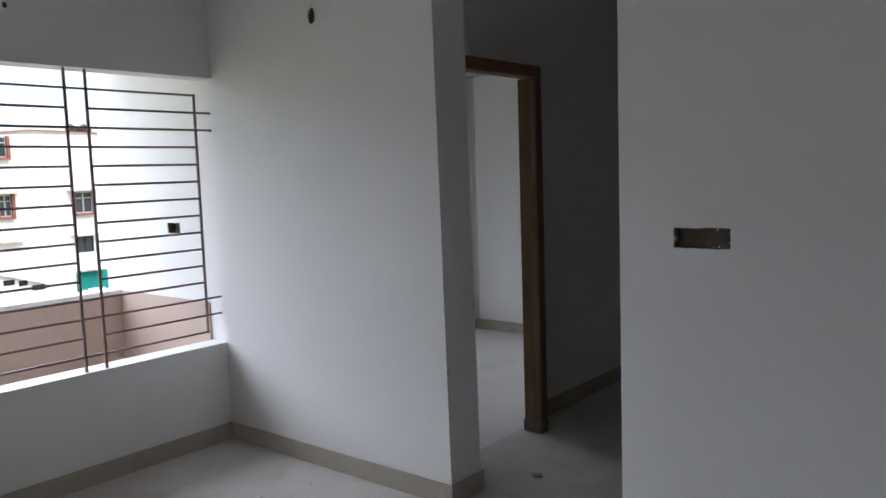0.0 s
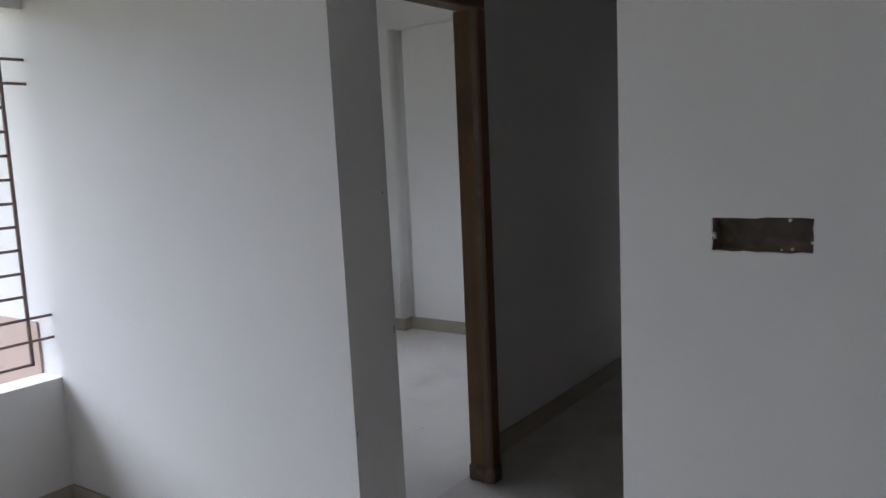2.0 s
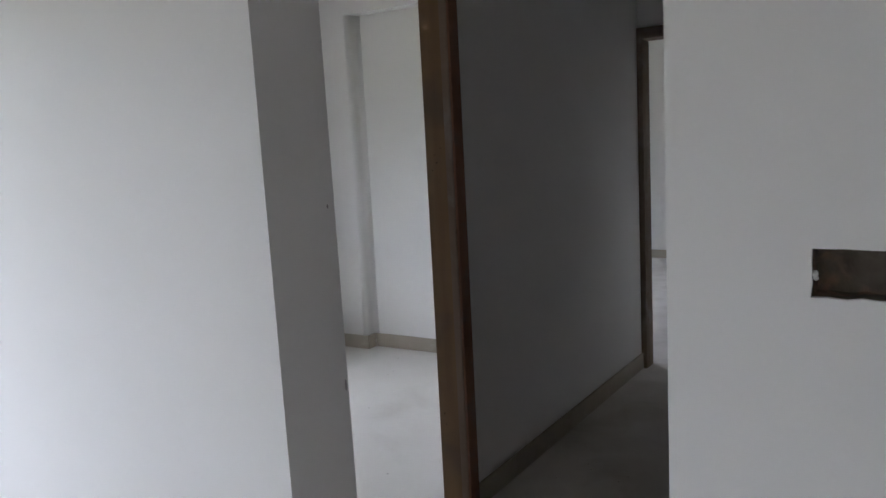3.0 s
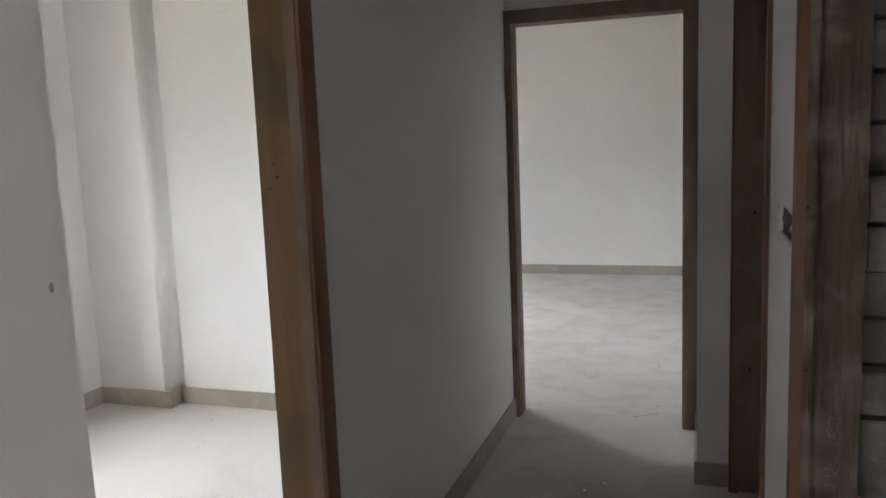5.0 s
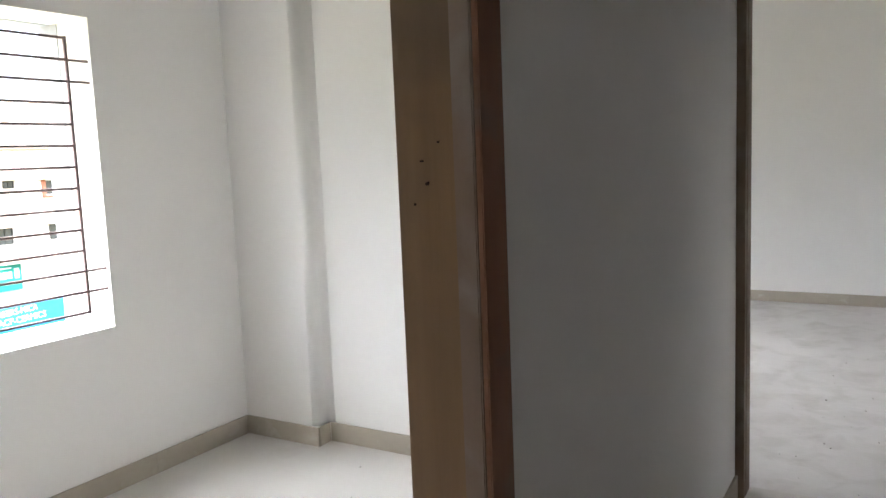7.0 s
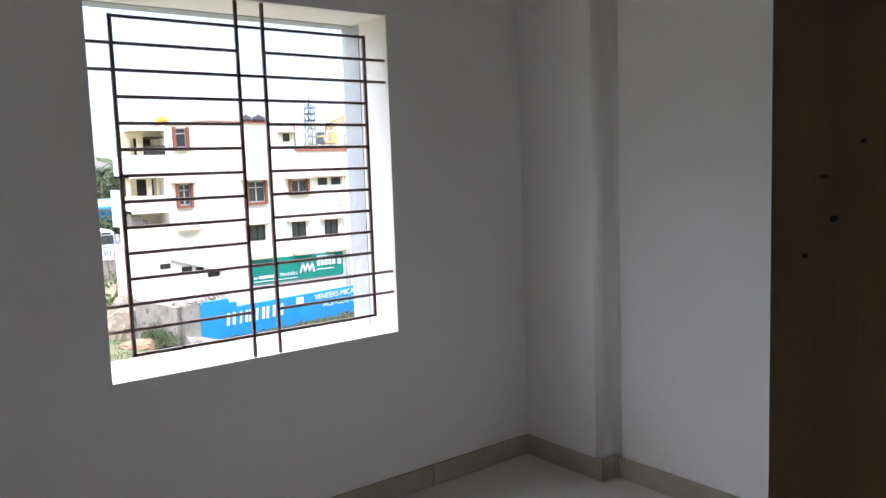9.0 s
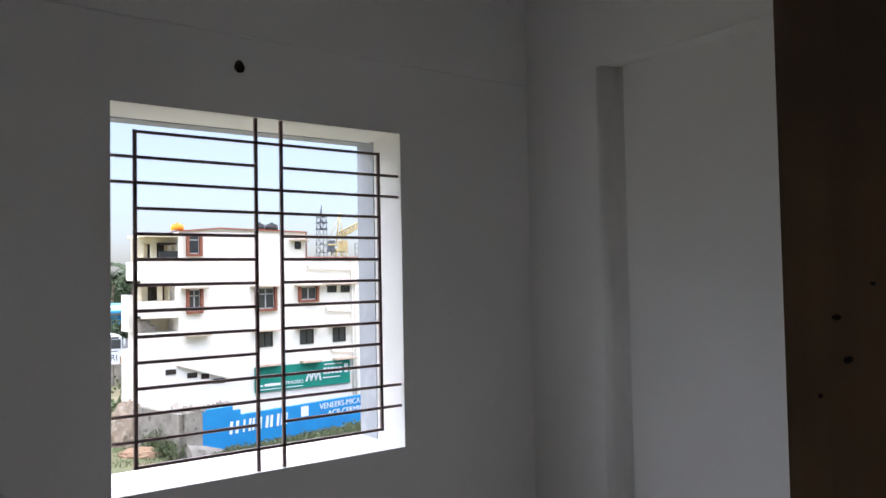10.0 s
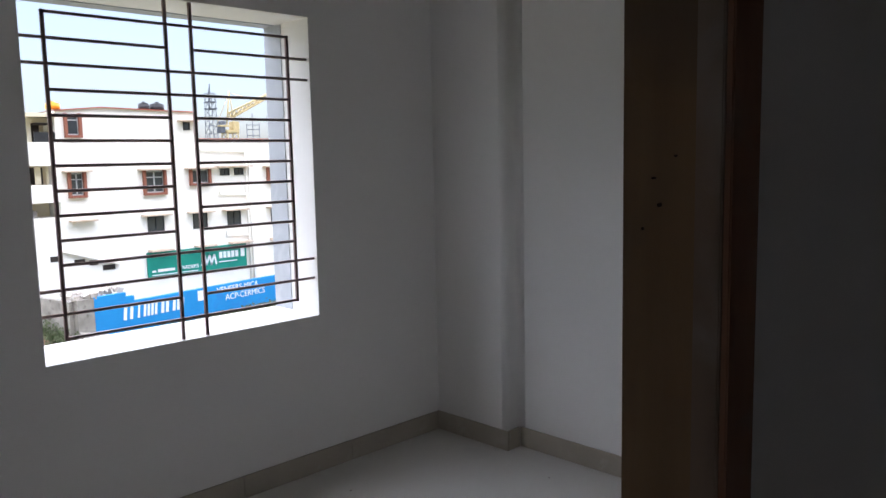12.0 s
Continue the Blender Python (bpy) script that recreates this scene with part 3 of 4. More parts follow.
SHEET = material("blue_sheet_roof", (0.05, 0.3, 0.6), (0.06, 0.34, 0.62), 1.0, 0.6, 0.2, 8)
ASPHALT = material("road_asphalt", (0.07, 0.068, 0.065), (0.05, 0.05, 0.05), 1, 0.95, 0.3, 20)
G = -6.15
FX = -38.0

indoors = set(bpy.data.objects)
bm = bmesh.new()
bmesh.ops.create_grid(bm, x_segments=60, y_segments=60, size=1500)
bmesh.ops.translate(bm, verts=bm.verts, vec=(0, 0, G))
solid("ground", bm, GRASS, "scrubby green and bare earth plot", "ground")
solid("road", boxes((-128, -72, -200, 60, G, G + 0.04)), ASPHALT, "grey asphalt road beyond the plot", "road")

# the walk's own house below and beside the rooms
solid("wall_own_house", boxes((-2.72, 4.35, -5.15, 8.0, 1.46 + (G - 1.46) * 1.5, -0.18)), WHITE_OUT, "white exterior wall of the lower storeys", "wall")

house = thing("apartment_building", (FX - 4, 19, G), "cream three-storey apartment building with red window surrounds", "building")
for b in ((FX - 6, FX, 13.2, 20.11, G, 4.0), (FX - 6, FX, 20.11, 40, G, 2.62), (FX - 2.5, FX, 11.5, 13.2, G, -0.95)):
    part("wall", boxes(b), FACADE, house)
part("wall", boxes((FX - 2.4, FX - 1.6, 11.9, 13.2, -1.05, 3.7)), FACADE_Y, house, "yellow set-back wall behind the balconies")
part("roof_slab", boxes((FX - 2.6, FX + 0.15, 11.5, 13.2, 3.68, 3.86)), FACADE_Y, house)
bm = bmesh.new()
for y0, y1, z0, z1 in ((13.2, 15.3, 3.96, 4.16), (15.3, 20.2, 4.16, 4.05)):
    q = [(y0, z0), (y1, z1), (y1, z1 + 0.05), (y0, z0 + 0.05)]
    lo, hi = [bm.verts.new((FX - 6, *p)) for p in q], [bm.verts.new((FX + 0.12, *p)) for p in q]
    bm.faces.new(hi)
    bm.faces.new(lo[::-1])
    for i in range(4):
        bm.faces.new((lo[i], lo[(i + 1) % 4], hi[(i + 1) % 4], hi[i]))
part("coping", bm, COPING, house, "thin red roof coping")
bm = bmesh.new()
q = [(13.2, 4.0), (20.11, 4.0), (20.11, 4.06), (15.3, 4.17), (13.2, 3.97)]
lo, hi = [bm.verts.new((FX - 0.25, *p)) for p in q], [bm.verts.new((FX - 0.004, *p)) for p in q]
bm.faces.new(hi)
bm.faces.new(lo[::-1])
for i in range(5):
    bm.faces.new((lo[i], lo[(i + 1) % 5], hi[(i + 1) % 5], hi[i]))
part("roof_parapet", bm, FACADE, house)
part("coping", boxes((FX - 6, FX + 0.12, 20.2, 40, 2.62, 2.72), bevel=0.01), COPING, house, "thin red roof coping")
for z0, z1 in ((1.45, 2.53), (-0.25, 0.58)):
    part("balcony_parapet", boxes((FX - 2.5, FX + 0.02, 11.4, 11.62, z0, z1), (FX - 0.2, FX + 0.02, 11.62, 13.2, z0, z1), (FX - 2.5, FX, 11.4, 13.2, z0, z0 + 0.15), bevel=0.01), FACADE, house)
part("side_bay", boxes((FX - 2.4, FX - 1.2, 11.15, 11.4, -0.9, 0.9)), FACADE, house)
part("side_bay", boxes((FX - 2.4, FX - 1.2, 11.15, 11.5, G, -1.8)), FACADE, house)
# Solid near-black slabs; the openings' inner shade is put into their colour.
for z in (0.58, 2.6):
    part("balcony_opening", boxes((FX - 1.62, FX - 1.55, 12.2, 13.0, z, z + 0.8)), PAINTED_DARK, house)
part("terrace_wall", boxes((FX - 0.75, FX - 0.6, 11.17, 11.73, 2.53, 3.66), (FX - 0.75, FX - 0.6, 12.07, 12.35, 2.53, 3.66), (FX - 0.75, FX - 0.6, 13.1, 13.2, 2.53, 3.66), (FX - 0.75, FX - 0.6, 11.73, 12.07, 3.4, 3.66), (FX - 0.75, FX - 0.6, 12.35, 13.1, 3.45, 3.66)), FACADE_Y, house, "pale yellow terrace wall with two openings")
part("corner_post", boxes((FX - 0.2, FX, 13.05, 13.2, 0.58, 1.45)), FACADE, house)
part("curtain", boxes((FX - 0.6, FX - 0.52, 12.35, 12.6, 0.6, 1.4), (FX - 0.6, FX - 0.52, 12.85, 12.95, 0.6, 1.4), bevel=0.01), FACADE_Y, house)
part("stair_flight", boxes((FX - 1.4, FX - 0.5, 11.5, 12.0, -0.95, -0.35), (FX - 1.4, FX - 0.5, 12.0, 12.3, -0.95, -0.62), bevel=0.01), GREYWALL, house)
# Canopy takes the same near-black colour.
part("terrace_canopy", boxes((FX - 1.2, FX - 0.1, 12.4, 13.15, 3.35, 3.42)), PAINTED_DARK, house)
part("terrace_rail", boxes((FX - 0.15, FX - 0.05, 12.3, 13.2, 2.55, 3.0)), BLACK, house)


def window(y0, y1, z0, z1, surround=True, shade=True, panes=2):
    w = part("window", boxes((FX - 0.1, FX + 0.012, y0, y1, z0, z1)), GLASS, house)
    if surround:
        part("surround", boxes((FX, FX + 0.22, y0 - 0.12, y0, z0 - 0.12, z1 + 0.02), (FX, FX + 0.22, y1, y1 + 0.14, z0 - 0.12, z1 + 0.02), (FX, FX + 0.22, y0, y1, z0 - 0.12, z0), bevel=0.01), REDWOOD, w)
    bm = boxes((FX, FX + 0.05, y0, y1, z1 - 0.06, z1), (FX, FX + 0.05, y0, y1, z0, z0 + 0.06))
    for k in range(panes + 1):
        y = y0 + (y1 - y0) * k / panes
        box(bm, FX, FX + 0.05, y - 0.03, y + 0.03, z0, z1)
    if z1 - z0 > 0.8 and surround:
        box(bm, FX, FX + 0.05, y0, y1, z0 + (z1 - z0) * 0.68, z0 + (z1 - z0) * 0.68 + 0.05)
    part("window_frame", bm, ALU if surround else BLACK, w)
    if shade:
        part("sunshade", boxes((FX, FX + 0.45, y0 - 0.35, y1 + 0.35, z1 + 0.03, z1 + 0.11), bevel=0.01), SHADE, w)


window(13.7, 14.22, 2.86, 3.85, shade=False, panes=1)
for y0, y1, z0, z1 in ((13.68, 14.24, 0.04, 1.1), (17.27, 18.2, 0.0, 1.1), (19.75, 20.68, 0.39, 1.1), (24.4, 25.4, 0.3, 1.1), (28.0, 29.0, 0.0, 1.1)):
    window(y0, y1, z0, z1)
for y0, y1 in ((21.45, 21.95), (22.3, 22.8)):
    window(y0, y1, 0.75, 1.12, surround=False, shade=False)
part("sunshade", boxes((FX, FX + 0.45, 21.1, 23.2, 1.18, 1.26), bevel=0.01), SHADE, house)
for y0, y1 in ((17.3, 18.1), (19.75, 20.5), (21.75, 22.5), (24.5, 25.4)):
    window(y0, y1, -2.0, -1.2, surround=False)
part("sunshade", boxes((FX, FX + 0.45, 13.5, 14.7, -1.2, -1.11), bevel=0.01), SHADE, house)
for y0, y1 in ((17.2, 18.4), (19.7, 20.8), (21.7, 23.0), (24.3, 25.5)):
    part("sunshade", boxes((FX, FX + 0.5, y0, y1, -2.98, -2.88), bevel=0.01), SHADE, house)
window(19.5, 19.8, 3.15, 3.55, surround=False, panes=1)
# Flat near-black plates: the vents carry their inner shade as colour.
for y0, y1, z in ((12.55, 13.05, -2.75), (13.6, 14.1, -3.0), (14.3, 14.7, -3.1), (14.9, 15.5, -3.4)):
    part("ventilator", boxes((FX, FX + 0.03, y0, y1, z - 0.25, z)), PAINTED_DARK, house)
bm = bmesh.new()
box(bm, -0.02, 0.22, 0, 2.75, -0.09, 0.0, 0.01)
bmesh.ops.rotate(bm, verts=bm.verts, matrix=Matrix.Rotation(-0.32, 3, "X"))
bmesh.ops.translate(bm, verts=bm.verts, vec=(FX, 13.1, -2.5))
part("sloping_ledge", bm, FACADE, house)
bm = bmesh.new()
for y in (22.95, 23.15):
    tube(bm, (FX + 0.1, y, G), (FX + 0.1, y, 2.4), 0.05, 6)
for z, y0 in ((2.0, 20.2), (-0.35, 21.3), (-2.6, 21.6)):
    tube(bm, (FX + 0.1, y0, z + 0.1), (FX + 0.1, 22.95, z), 0.045, 6)
    tube(bm, (FX + 0.1, y0, z + 0.1), (FX + 0.1, y0, z + 0.4), 0.045, 6)
part("drain_pipe", bm, FACADE, house)
bm = bmesh.new()
tube(bm, (FX + 0.06, 20.14, 2.72), (FX + 0.06, 20.14, 4.08), 0.035, 6)
part("downpipe", bm, REDWOOD, house, "thin red-brown downpipe at the roof step")

# signboard: a trade sign whose emblem and name are plain shapes
sign = thing("signboard", (FX + 0.2, 19.9, -3.8), "long green signboard with white lettering on the building", "sign")
part("board", boxes((FX + 0.04, FX + 0.12, 17.08, 22.72, -4.32, -3.02), bevel=0.01), GREEN, sign)
sx = FX + 0.13


def stroke(bm, y0, z0, y1, z1, w, x):
    d = Vector((y1 - y0, z1 - z0)).normalized() * w / 2
    a = [(y0 - d.y, z0 + d.x), (y1 - d.y, z1 + d.x), (y1 + d.y, z1 - d.x), (y0 + d.y, z0 - d.x)]
    lo = [bm.verts.new((x - 0.01, p[0], p[1])) for p in a]
    hi = [bm.verts.new((x + 0.015, p[0], p[1])) for p in a]
    bm.faces.new(hi)
    for i in range(4):
        bm.faces.new((lo[i], lo[(i + 1) % 4], hi[(i + 1) % 4], hi[i]))


bm = bmesh.new()
for dy in (0, 0.28, 0.56):
    stroke(bm, 20.0 + dy, -4.0, 20.2 + dy, -3.45, 0.09, sx)
    stroke(bm, 20.2 + dy, -3.45, 20.3 + dy, -4.0, 0.09, sx)
part("emblem", bm, LETTER, sign)
for k in range(5):
    part("letter_bar", boxes((sx - 0.01, sx + 0.015, 21.05 + 0.24 * k, 21.05 + 0.24 * k + 0.18, -3.7, -3.36)), LETTER, sign)
part("letter_bar", boxes((sx - 0.01, sx + 0.015, 22.35, 22.58, -3.72, -3.22)), LETTER, sign)
for y0, y1, z, h in ((17.3, 17.5, -4.05, 0.1), (17.6, 18.5, -4.05, 0.14), (17.3, 19.8, -4.22, 0.04), (21.0, 22.1, -3.92, 0.05), (21.1, 22.2, -3.2, 0.05)):
    part("small_print", boxes((sx - 0.01, sx + 0.012, y0, y1, z, z + h)), LETTER, sign)


def lettering(text, size, m, mat, parent):
    cu = bpy.data.curves.new("lettering", "FONT")
    cu.body, cu.size, cu.extrude = text, size, 0.01
    tmp = bpy.data.objects.new("tmp_text", cu)
    me = bpy.data.meshes.new_from_object(tmp)
    bpy.data.objects.remove(tmp)
    bm = bmesh.new()
    bm.from_mesh(me)
    bm.transform(m)
    bpy.data.meshes.remove(me)
    return part("lettering", bm, mat, parent)


UPRIGHT = Matrix(((0, 0, 1, 0), (1, 0, 0, 0), (0, 1, 0, 0), (0, 0, 0, 1)))
lettering("TRADERS", 0.26, Matrix.Translation((sx, 18.75, -4.05)) @ UPRIGHT, LETTER, sign)

# compound wall with the painted advertisement, turned a little from the house
CW0, ANG = Vector((-33.5, 12.7, 0)), math.atan2(35.2 - 33.5, 21.9 - 12.7)
CWM = Matrix.Translation(CW0) @ Matrix.Rotation(ANG, 4, "Z")


def on_wall(bm):
    bm.transform(CWM)
    return bm


cw = thing("compound_wall", (CW0.x, CW0.y, G), "blue painted compound wall with white lettering", "wall")
part("wall", on_wall(boxes((-0.2, 0, 0, 1.55, G, -4.18), (-0.2, 0, 1.55, 1.95, G, -4.38), (-0.2, 0, 1.95, 13.0, G, -4.62))), BLUE, cw)
part("end_pier", on_wall(boxes((-0.25, 0.05, -0.75, -0.002, G, -4.2), (-4.0, -0.25, -0.95, -0.75, G, -4.25))), GREYWALL, cw, "unpainted stained cement end of the wall")
x0 = 1.3
for w, bars in ((0.62, 2), (0.16, 1), (0.78, 4), (0.5, 2), (0.7, 3)):      # the painted name as plain bars
    pitch = w / bars
    for k in range(bars):
        bm = bmesh.new()
        y = x0 + pitch * (k + 0.5)
        stroke(bm, y - 0.03, -5.42, y + 0.03, -4.86, min(0.15, pitch * 0.6), 0.0)
        part("letter_bar", on_wall(bm), LETTER, cw)
    x0 += w + 0.13
part("notice", on_wall(boxes((0.0, 0.012, 5.35, 5.8, -5.2, -4.72))), LETTER, cw)
lettering("VENEERS-MICA", 0.4, CWM @ Matrix.Translation((0.005, 6.5, -5.0)) @ UPRIGHT, LETTER, cw)
lettering("ACP-CERMICS", 0.42, CWM @ Matrix.Translation((0.005, 7.0, -5.42)) @ UPRIGHT, LETTER, cw)

rng = random.Random(63)
bm = bmesh.new()
for k in range(46):
    y = rng.uniform(-0.9, 1.5)
    m = CWM @ Matrix.Translation((rng.uniform(-1.2, -0.05), y, -4.16 + rng.uniform(0, 0.1))) @ Euler((rng.random() * 3, rng.random() * 3, rng.random() * 3)).to_matrix().to_4x4()
    bmesh.ops.create_cube(bm, size=rng.uniform(0.08, 0.3), matrix=m)
solid("loose_stones", bm, RUBBLE, "loose stones and broken blocks along the wall top", "stones", kind="stuff")
bm = bmesh.new()
lo = [bm.verts.new(CWM @ Vector(p)) for p in ((0.02, -0.75, G), (0.02, 1.6, G), (0.02, 1.3, -6.1), (0.02, 0.1, -5.7), (0.02, -0.75, -5.5))]
hi = [bm.verts.new(CWM @ Vector(p)) for p in ((0.6, -0.75, G), (0.5, 1.7, G), (0.3, 1.3, -6.13), (0.3, 0.1, -5.85), (0.35, -0.75, -5.7))]
bm.faces.new(lo)
bm.faces.new(hi[::-1])
for i in range(5):
    bm.faces.new((lo[i], lo[(i + 1) % 5], hi[(i + 1) % 5], hi[i]))
part("sloping_footing", bm, GREYWALL, cw, "rough sloping cement footing")
bm = bmesh.new()
bmesh.ops.create_icosphere(bm, subdivisions=4, radius=1.0)
for v in bm.verts:
    v.co = Vector((v.co.x * 1.1, v.co.y * 0.5, max(v.co.z, -0.1) * 0.4)) * rng.uniform(0.94, 1.06)
bmesh.ops.rotate(bm, verts=bm.verts, matrix=Matrix.Rotation(0.9, 3, "Z"))
bmesh.ops.translate(bm, verts=bm.verts, vec=(-35.4, 10.75, G))
solid("soil_heap", bm, EARTH, "low heap of reddish soil among the weeds", "soil heap", kind="")
bm = bmesh.new()
bmesh.ops.create_icosphere(bm, subdivisions=4, radius=1.0)
for v in bm.verts:
    v.co = Vector((v.co.x * 1.0, v.co.y * 1.0, max(v.co.z, -0.1) * 2.0)) * rng.uniform(0.93, 1.07)
bmesh.ops.translate(bm, verts=bm.verts, vec=(-38.6, 11.0, G))
solid("soil_heap", bm, BANK, "tall bank of brownish earth and stones beside the house", "soil heap", kind="")

ruin = thing("broken_wall", (-40, 10.5, G), "broken grey compound wall with a crumbling top", "wall")
rng = random.Random(12)
bm = bmesh.new()
for k in range(9):
    x, y = -34.55 - 0.36 * k, 12.0 - 0.11 * k
    box(bm, x - 0.36, x, y - 0.11, y + 0.11 + 0.02 * (k % 2), G, -4.35 + rng.uniform(-0.3, 0.2) - 0.05 * k)
part("wall", bm, GREYWALL, ruin)
bm = bmesh.new()
for k in range(110):
    m = Matrix.Translation((rng.uniform(-44, -39.4), rng.uniform(10.1, 11.7), G + rng.uniform(0, 0.4))) @ Euler((rng.random() * 3, rng.random() * 3, rng.random() * 3)).to_matrix().to_4x4()
    bmesh.ops.create_cube(bm, size=rng.uniform(0.15, 0.6), matrix=m)
solid("rubble", bm, RUBBLE, "heap of pale broken masonry on the plot", "rubble", kind="stuff")

# roof tanks
for y, z, r, h, mat, lab in ((13.5, 4.1, 0.32, 0.32, YELLOW, "orange plastic water tank on the roof"), (17.9, 4.14, 0.28, 0.42, BLACK, "black plastic water tank on the roof"), (18.6, 4.14, 0.36, 0.42, BLACK, "black plastic water tank on the roof")):
    bm = bmesh.new()
    tube(bm, (FX - 1, y, z), (FX - 1, y, z + h * 0.8), r, 20)
    tube(bm, (FX - 1, y, z + h * 0.8), (FX - 1, y, z + h), r, 20, r * 0.4)
    t = thing("water_tank", (FX - 1, y, z), lab, "water tank", "roof tanks")
    part("body", bm, mat, t)
    bm = bmesh.new()
    tube(bm, (FX - 1, y, z + h), (FX - 1, y, z + h + 0.05), r * 0.3, 12)
    part("lid", bm, mat, t)


# far lattice mast and tower crane
def lattice(bm, x, y, z0, z1, w0, w1, r, bays):
    pts = []
    for k in range(bays + 1):
        f = k / bays
        w = (w0 + (w1 - w0) * f) / 2
        z = z0 + (z1 - z0) * f
        pts.append([Vector((x + a * w, y + b * w, z)) for a, b in ((-1, -1), (1, -1), (1, 1), (-1, 1))])
    for p, q in zip(pts, pts[1:]):
        for i in range(4):
            tube(bm, p[i], q[i], r, 4)
            tube(bm, p[i], q[(i + 1) % 4], r * 0.7, 4)
            tube(bm, q[i], q[(i + 1) % 4], r * 0.7, 4)


mast = thing("lattice_mast", (-92, 50.2, G), "dark steel lattice mast beyond the roof", "mast")
bm = bmesh.new()
lattice(bm, -92, 50.2, G, 10.2, 1.6, 0.9, 0.045, 16)
part("lattice", bm, STEEL, mast)
bm = bmesh.new()
tube(bm, (-92, 50.2, 10.2), (-92, 50.2, 11.4), 0.08, 5)
for z in (8.2, 9.0, 9.8):
    box(bm, -92.7, -91.3, 49.65, 50.75, z, z + 0.12)
    tube(bm, (-91.3, 49.7, z), (-91.3, 49.7, z + 0.9), 0.09, 5)
part("antenna", bm, STEEL, mast)
crane = thing("tower_crane", (-92, 52.8, G), "yellow tower crane with a raised jib", "crane")
bm = bmesh.new()
lattice(bm, -92, 52.8, G, 5.2, 1.5, 1.5, 0.09, 10)
part("tower", bm, CRANE_Y, crane)
part("slewing_ring", boxes((-92.9, -91.1, 51.9, 53.7, 5.2, 5.6), bevel=0.05), CRANE_Y, crane)
part("cab", boxes((-92.6, -91.4, 53.0, 53.9, 5.6, 6.7), bevel=0.08), CRANE_Y, crane)
part("counter_jib", boxes((-92.6, -91.4, 51.1, 52.5, 6.0, 6.2), bevel=0.03), CRANE_Y, crane)
part("counterweight", boxes((-92.5, -91.5, 51.2, 51.9, 5.2, 6.0), (-92.5, -91.5, 51.4, 52.0, 6.3, 6.7), bevel=0.04), STEEL, crane)
bm = bmesh.new()
a, b = Vector((-92, 52.7, 7.0)), Vector((-92, 62.5, 11.9))
for dx, dz in ((-0.4, 0), (0.4, 0), (0, 0.75)):
    tube(bm, a + Vector((dx, 0, dz)), b + Vector((dx * 0.4, 0, dz * 0.5)), 0.13, 5)
for k in range(16):
    p, q = a.lerp(b, k / 16), a.lerp(b, (k + 0.5) / 16)
    tube(bm, p + Vector((-0.4, 0, 0)), q + Vector((0, 0, 0.65)), 0.07, 4)
    tube(bm, p + Vector((0.4, 0, 0)), q + Vector((0, 0, 0.65)), 0.07, 4)
    tube(bm, q + Vector((0, 0, 0.65)), a.lerp(b, (k + 1) / 16) + Vector((-0.3, 0, 0)), 0.07, 4)
part("jib", bm, CRANE_Y, crane)
bm = bmesh.new()
tube(bm, (-92, 52.4, 6.3), (-92, 52.95, 10.6), 0.1, 5)
tube(bm, (-92, 53.4, 6.7), (-92, 52.95, 10.6), 0.07, 5)
tube(bm, (-92, 52.95, 10.4), (-92, 51.0, 6.3), 0.04, 4)
tube(bm, (-92, 52.95, 10.4), (-92, 57.2, 9.5), 0.04, 4)
part("apex", bm, CRANE_Y, crane)
post = thing("scaffold_frame", (-92, 56.3, G), "thin steel scaffold frame beyond the roof", "scaffold")
bm = bmesh.new()
for y, z in ((55.3, 6.4), (56.2, 7.8), (57.2, 6.5)):
    tube(bm, (-92, y, G), (-92, y, z), 0.06, 4)
part("upright", bm, STEEL, post)
bm = bmesh.new()
for z in (4.9, 5.7, 6.3):
    tube(bm, (-92, 55.3, z), (-92, 57.2, z), 0.05, 4)
part("rail", bm, STEEL, post)

def leafy(bm, cx, cy, cz, r, h, n, size, rng):
    for _ in range(n):
        a, e, q = rng.random() * 6.283, rng.random(), rng.random() ** 0.5
        c = Vector((cx + math.cos(a) * r * q, cy + math.sin(a) * r * q, cz + h * e * (1.1 - 0.6 * q)))
        m = Euler((rng.random() * 6, rng.random() * 6, rng.random() * 6)).to_matrix()
        s = size * rng.uniform(0.6, 1.4)
        bm.faces.new([bm.verts.new(c + m @ Vector(p)) for p in ((-s, 0, 0), (0, -s * 0.45, 0), (s, 0, s * 0.2), (0, s * 0.45, 0))])


# coach, hoarding, shed, trees on the street side
at_home = set(bpy.data.objects)
R = 1.46 + (G - 1.46) * 1.5      # true level of the street
bus = thing("bus", (-122, 31.4, R), "white long-distance coach parked by the road", "bus")
part("body", boxes((-132, -122, 30.2, 32.6, R + 0.35, R + 3.75), bevel=0.25), BUS, bus)
part("windscreen", boxes((-122.05, -121.93, 30.4, 32.4, R + 1.75, R + 3.1), bevel=0.05), GLASS, bus)
part("destination_board", boxes((-122.04, -121.94, 30.7, 32.1, R + 3.2, R + 3.5), bevel=0.02), GLASS, bus)
for k in range(6):
    part("side_window", boxes((-123.9 - 1.5 * k, -122.6 - 1.5 * k, 30.17, 30.25, R + 1.9, R + 2.9), bevel=0.02), GLASS, bus)
part("side_band", boxes((-131.8, -122.2, 30.16, 30.21, R + 0.9, R + 1.5)), SHEET, bus)
part("grille_badge", boxes((-122.03, -121.94, 30.8, 32.0, R + 1.15, R + 1.4), bevel=0.02), BLACK, bus)
for y in (30.35, 32.0):
    part("headlight", boxes((-122.03, -121.92, y, y + 0.4, R + 0.8, R + 1.05), bevel=0.03), ALU, bus)
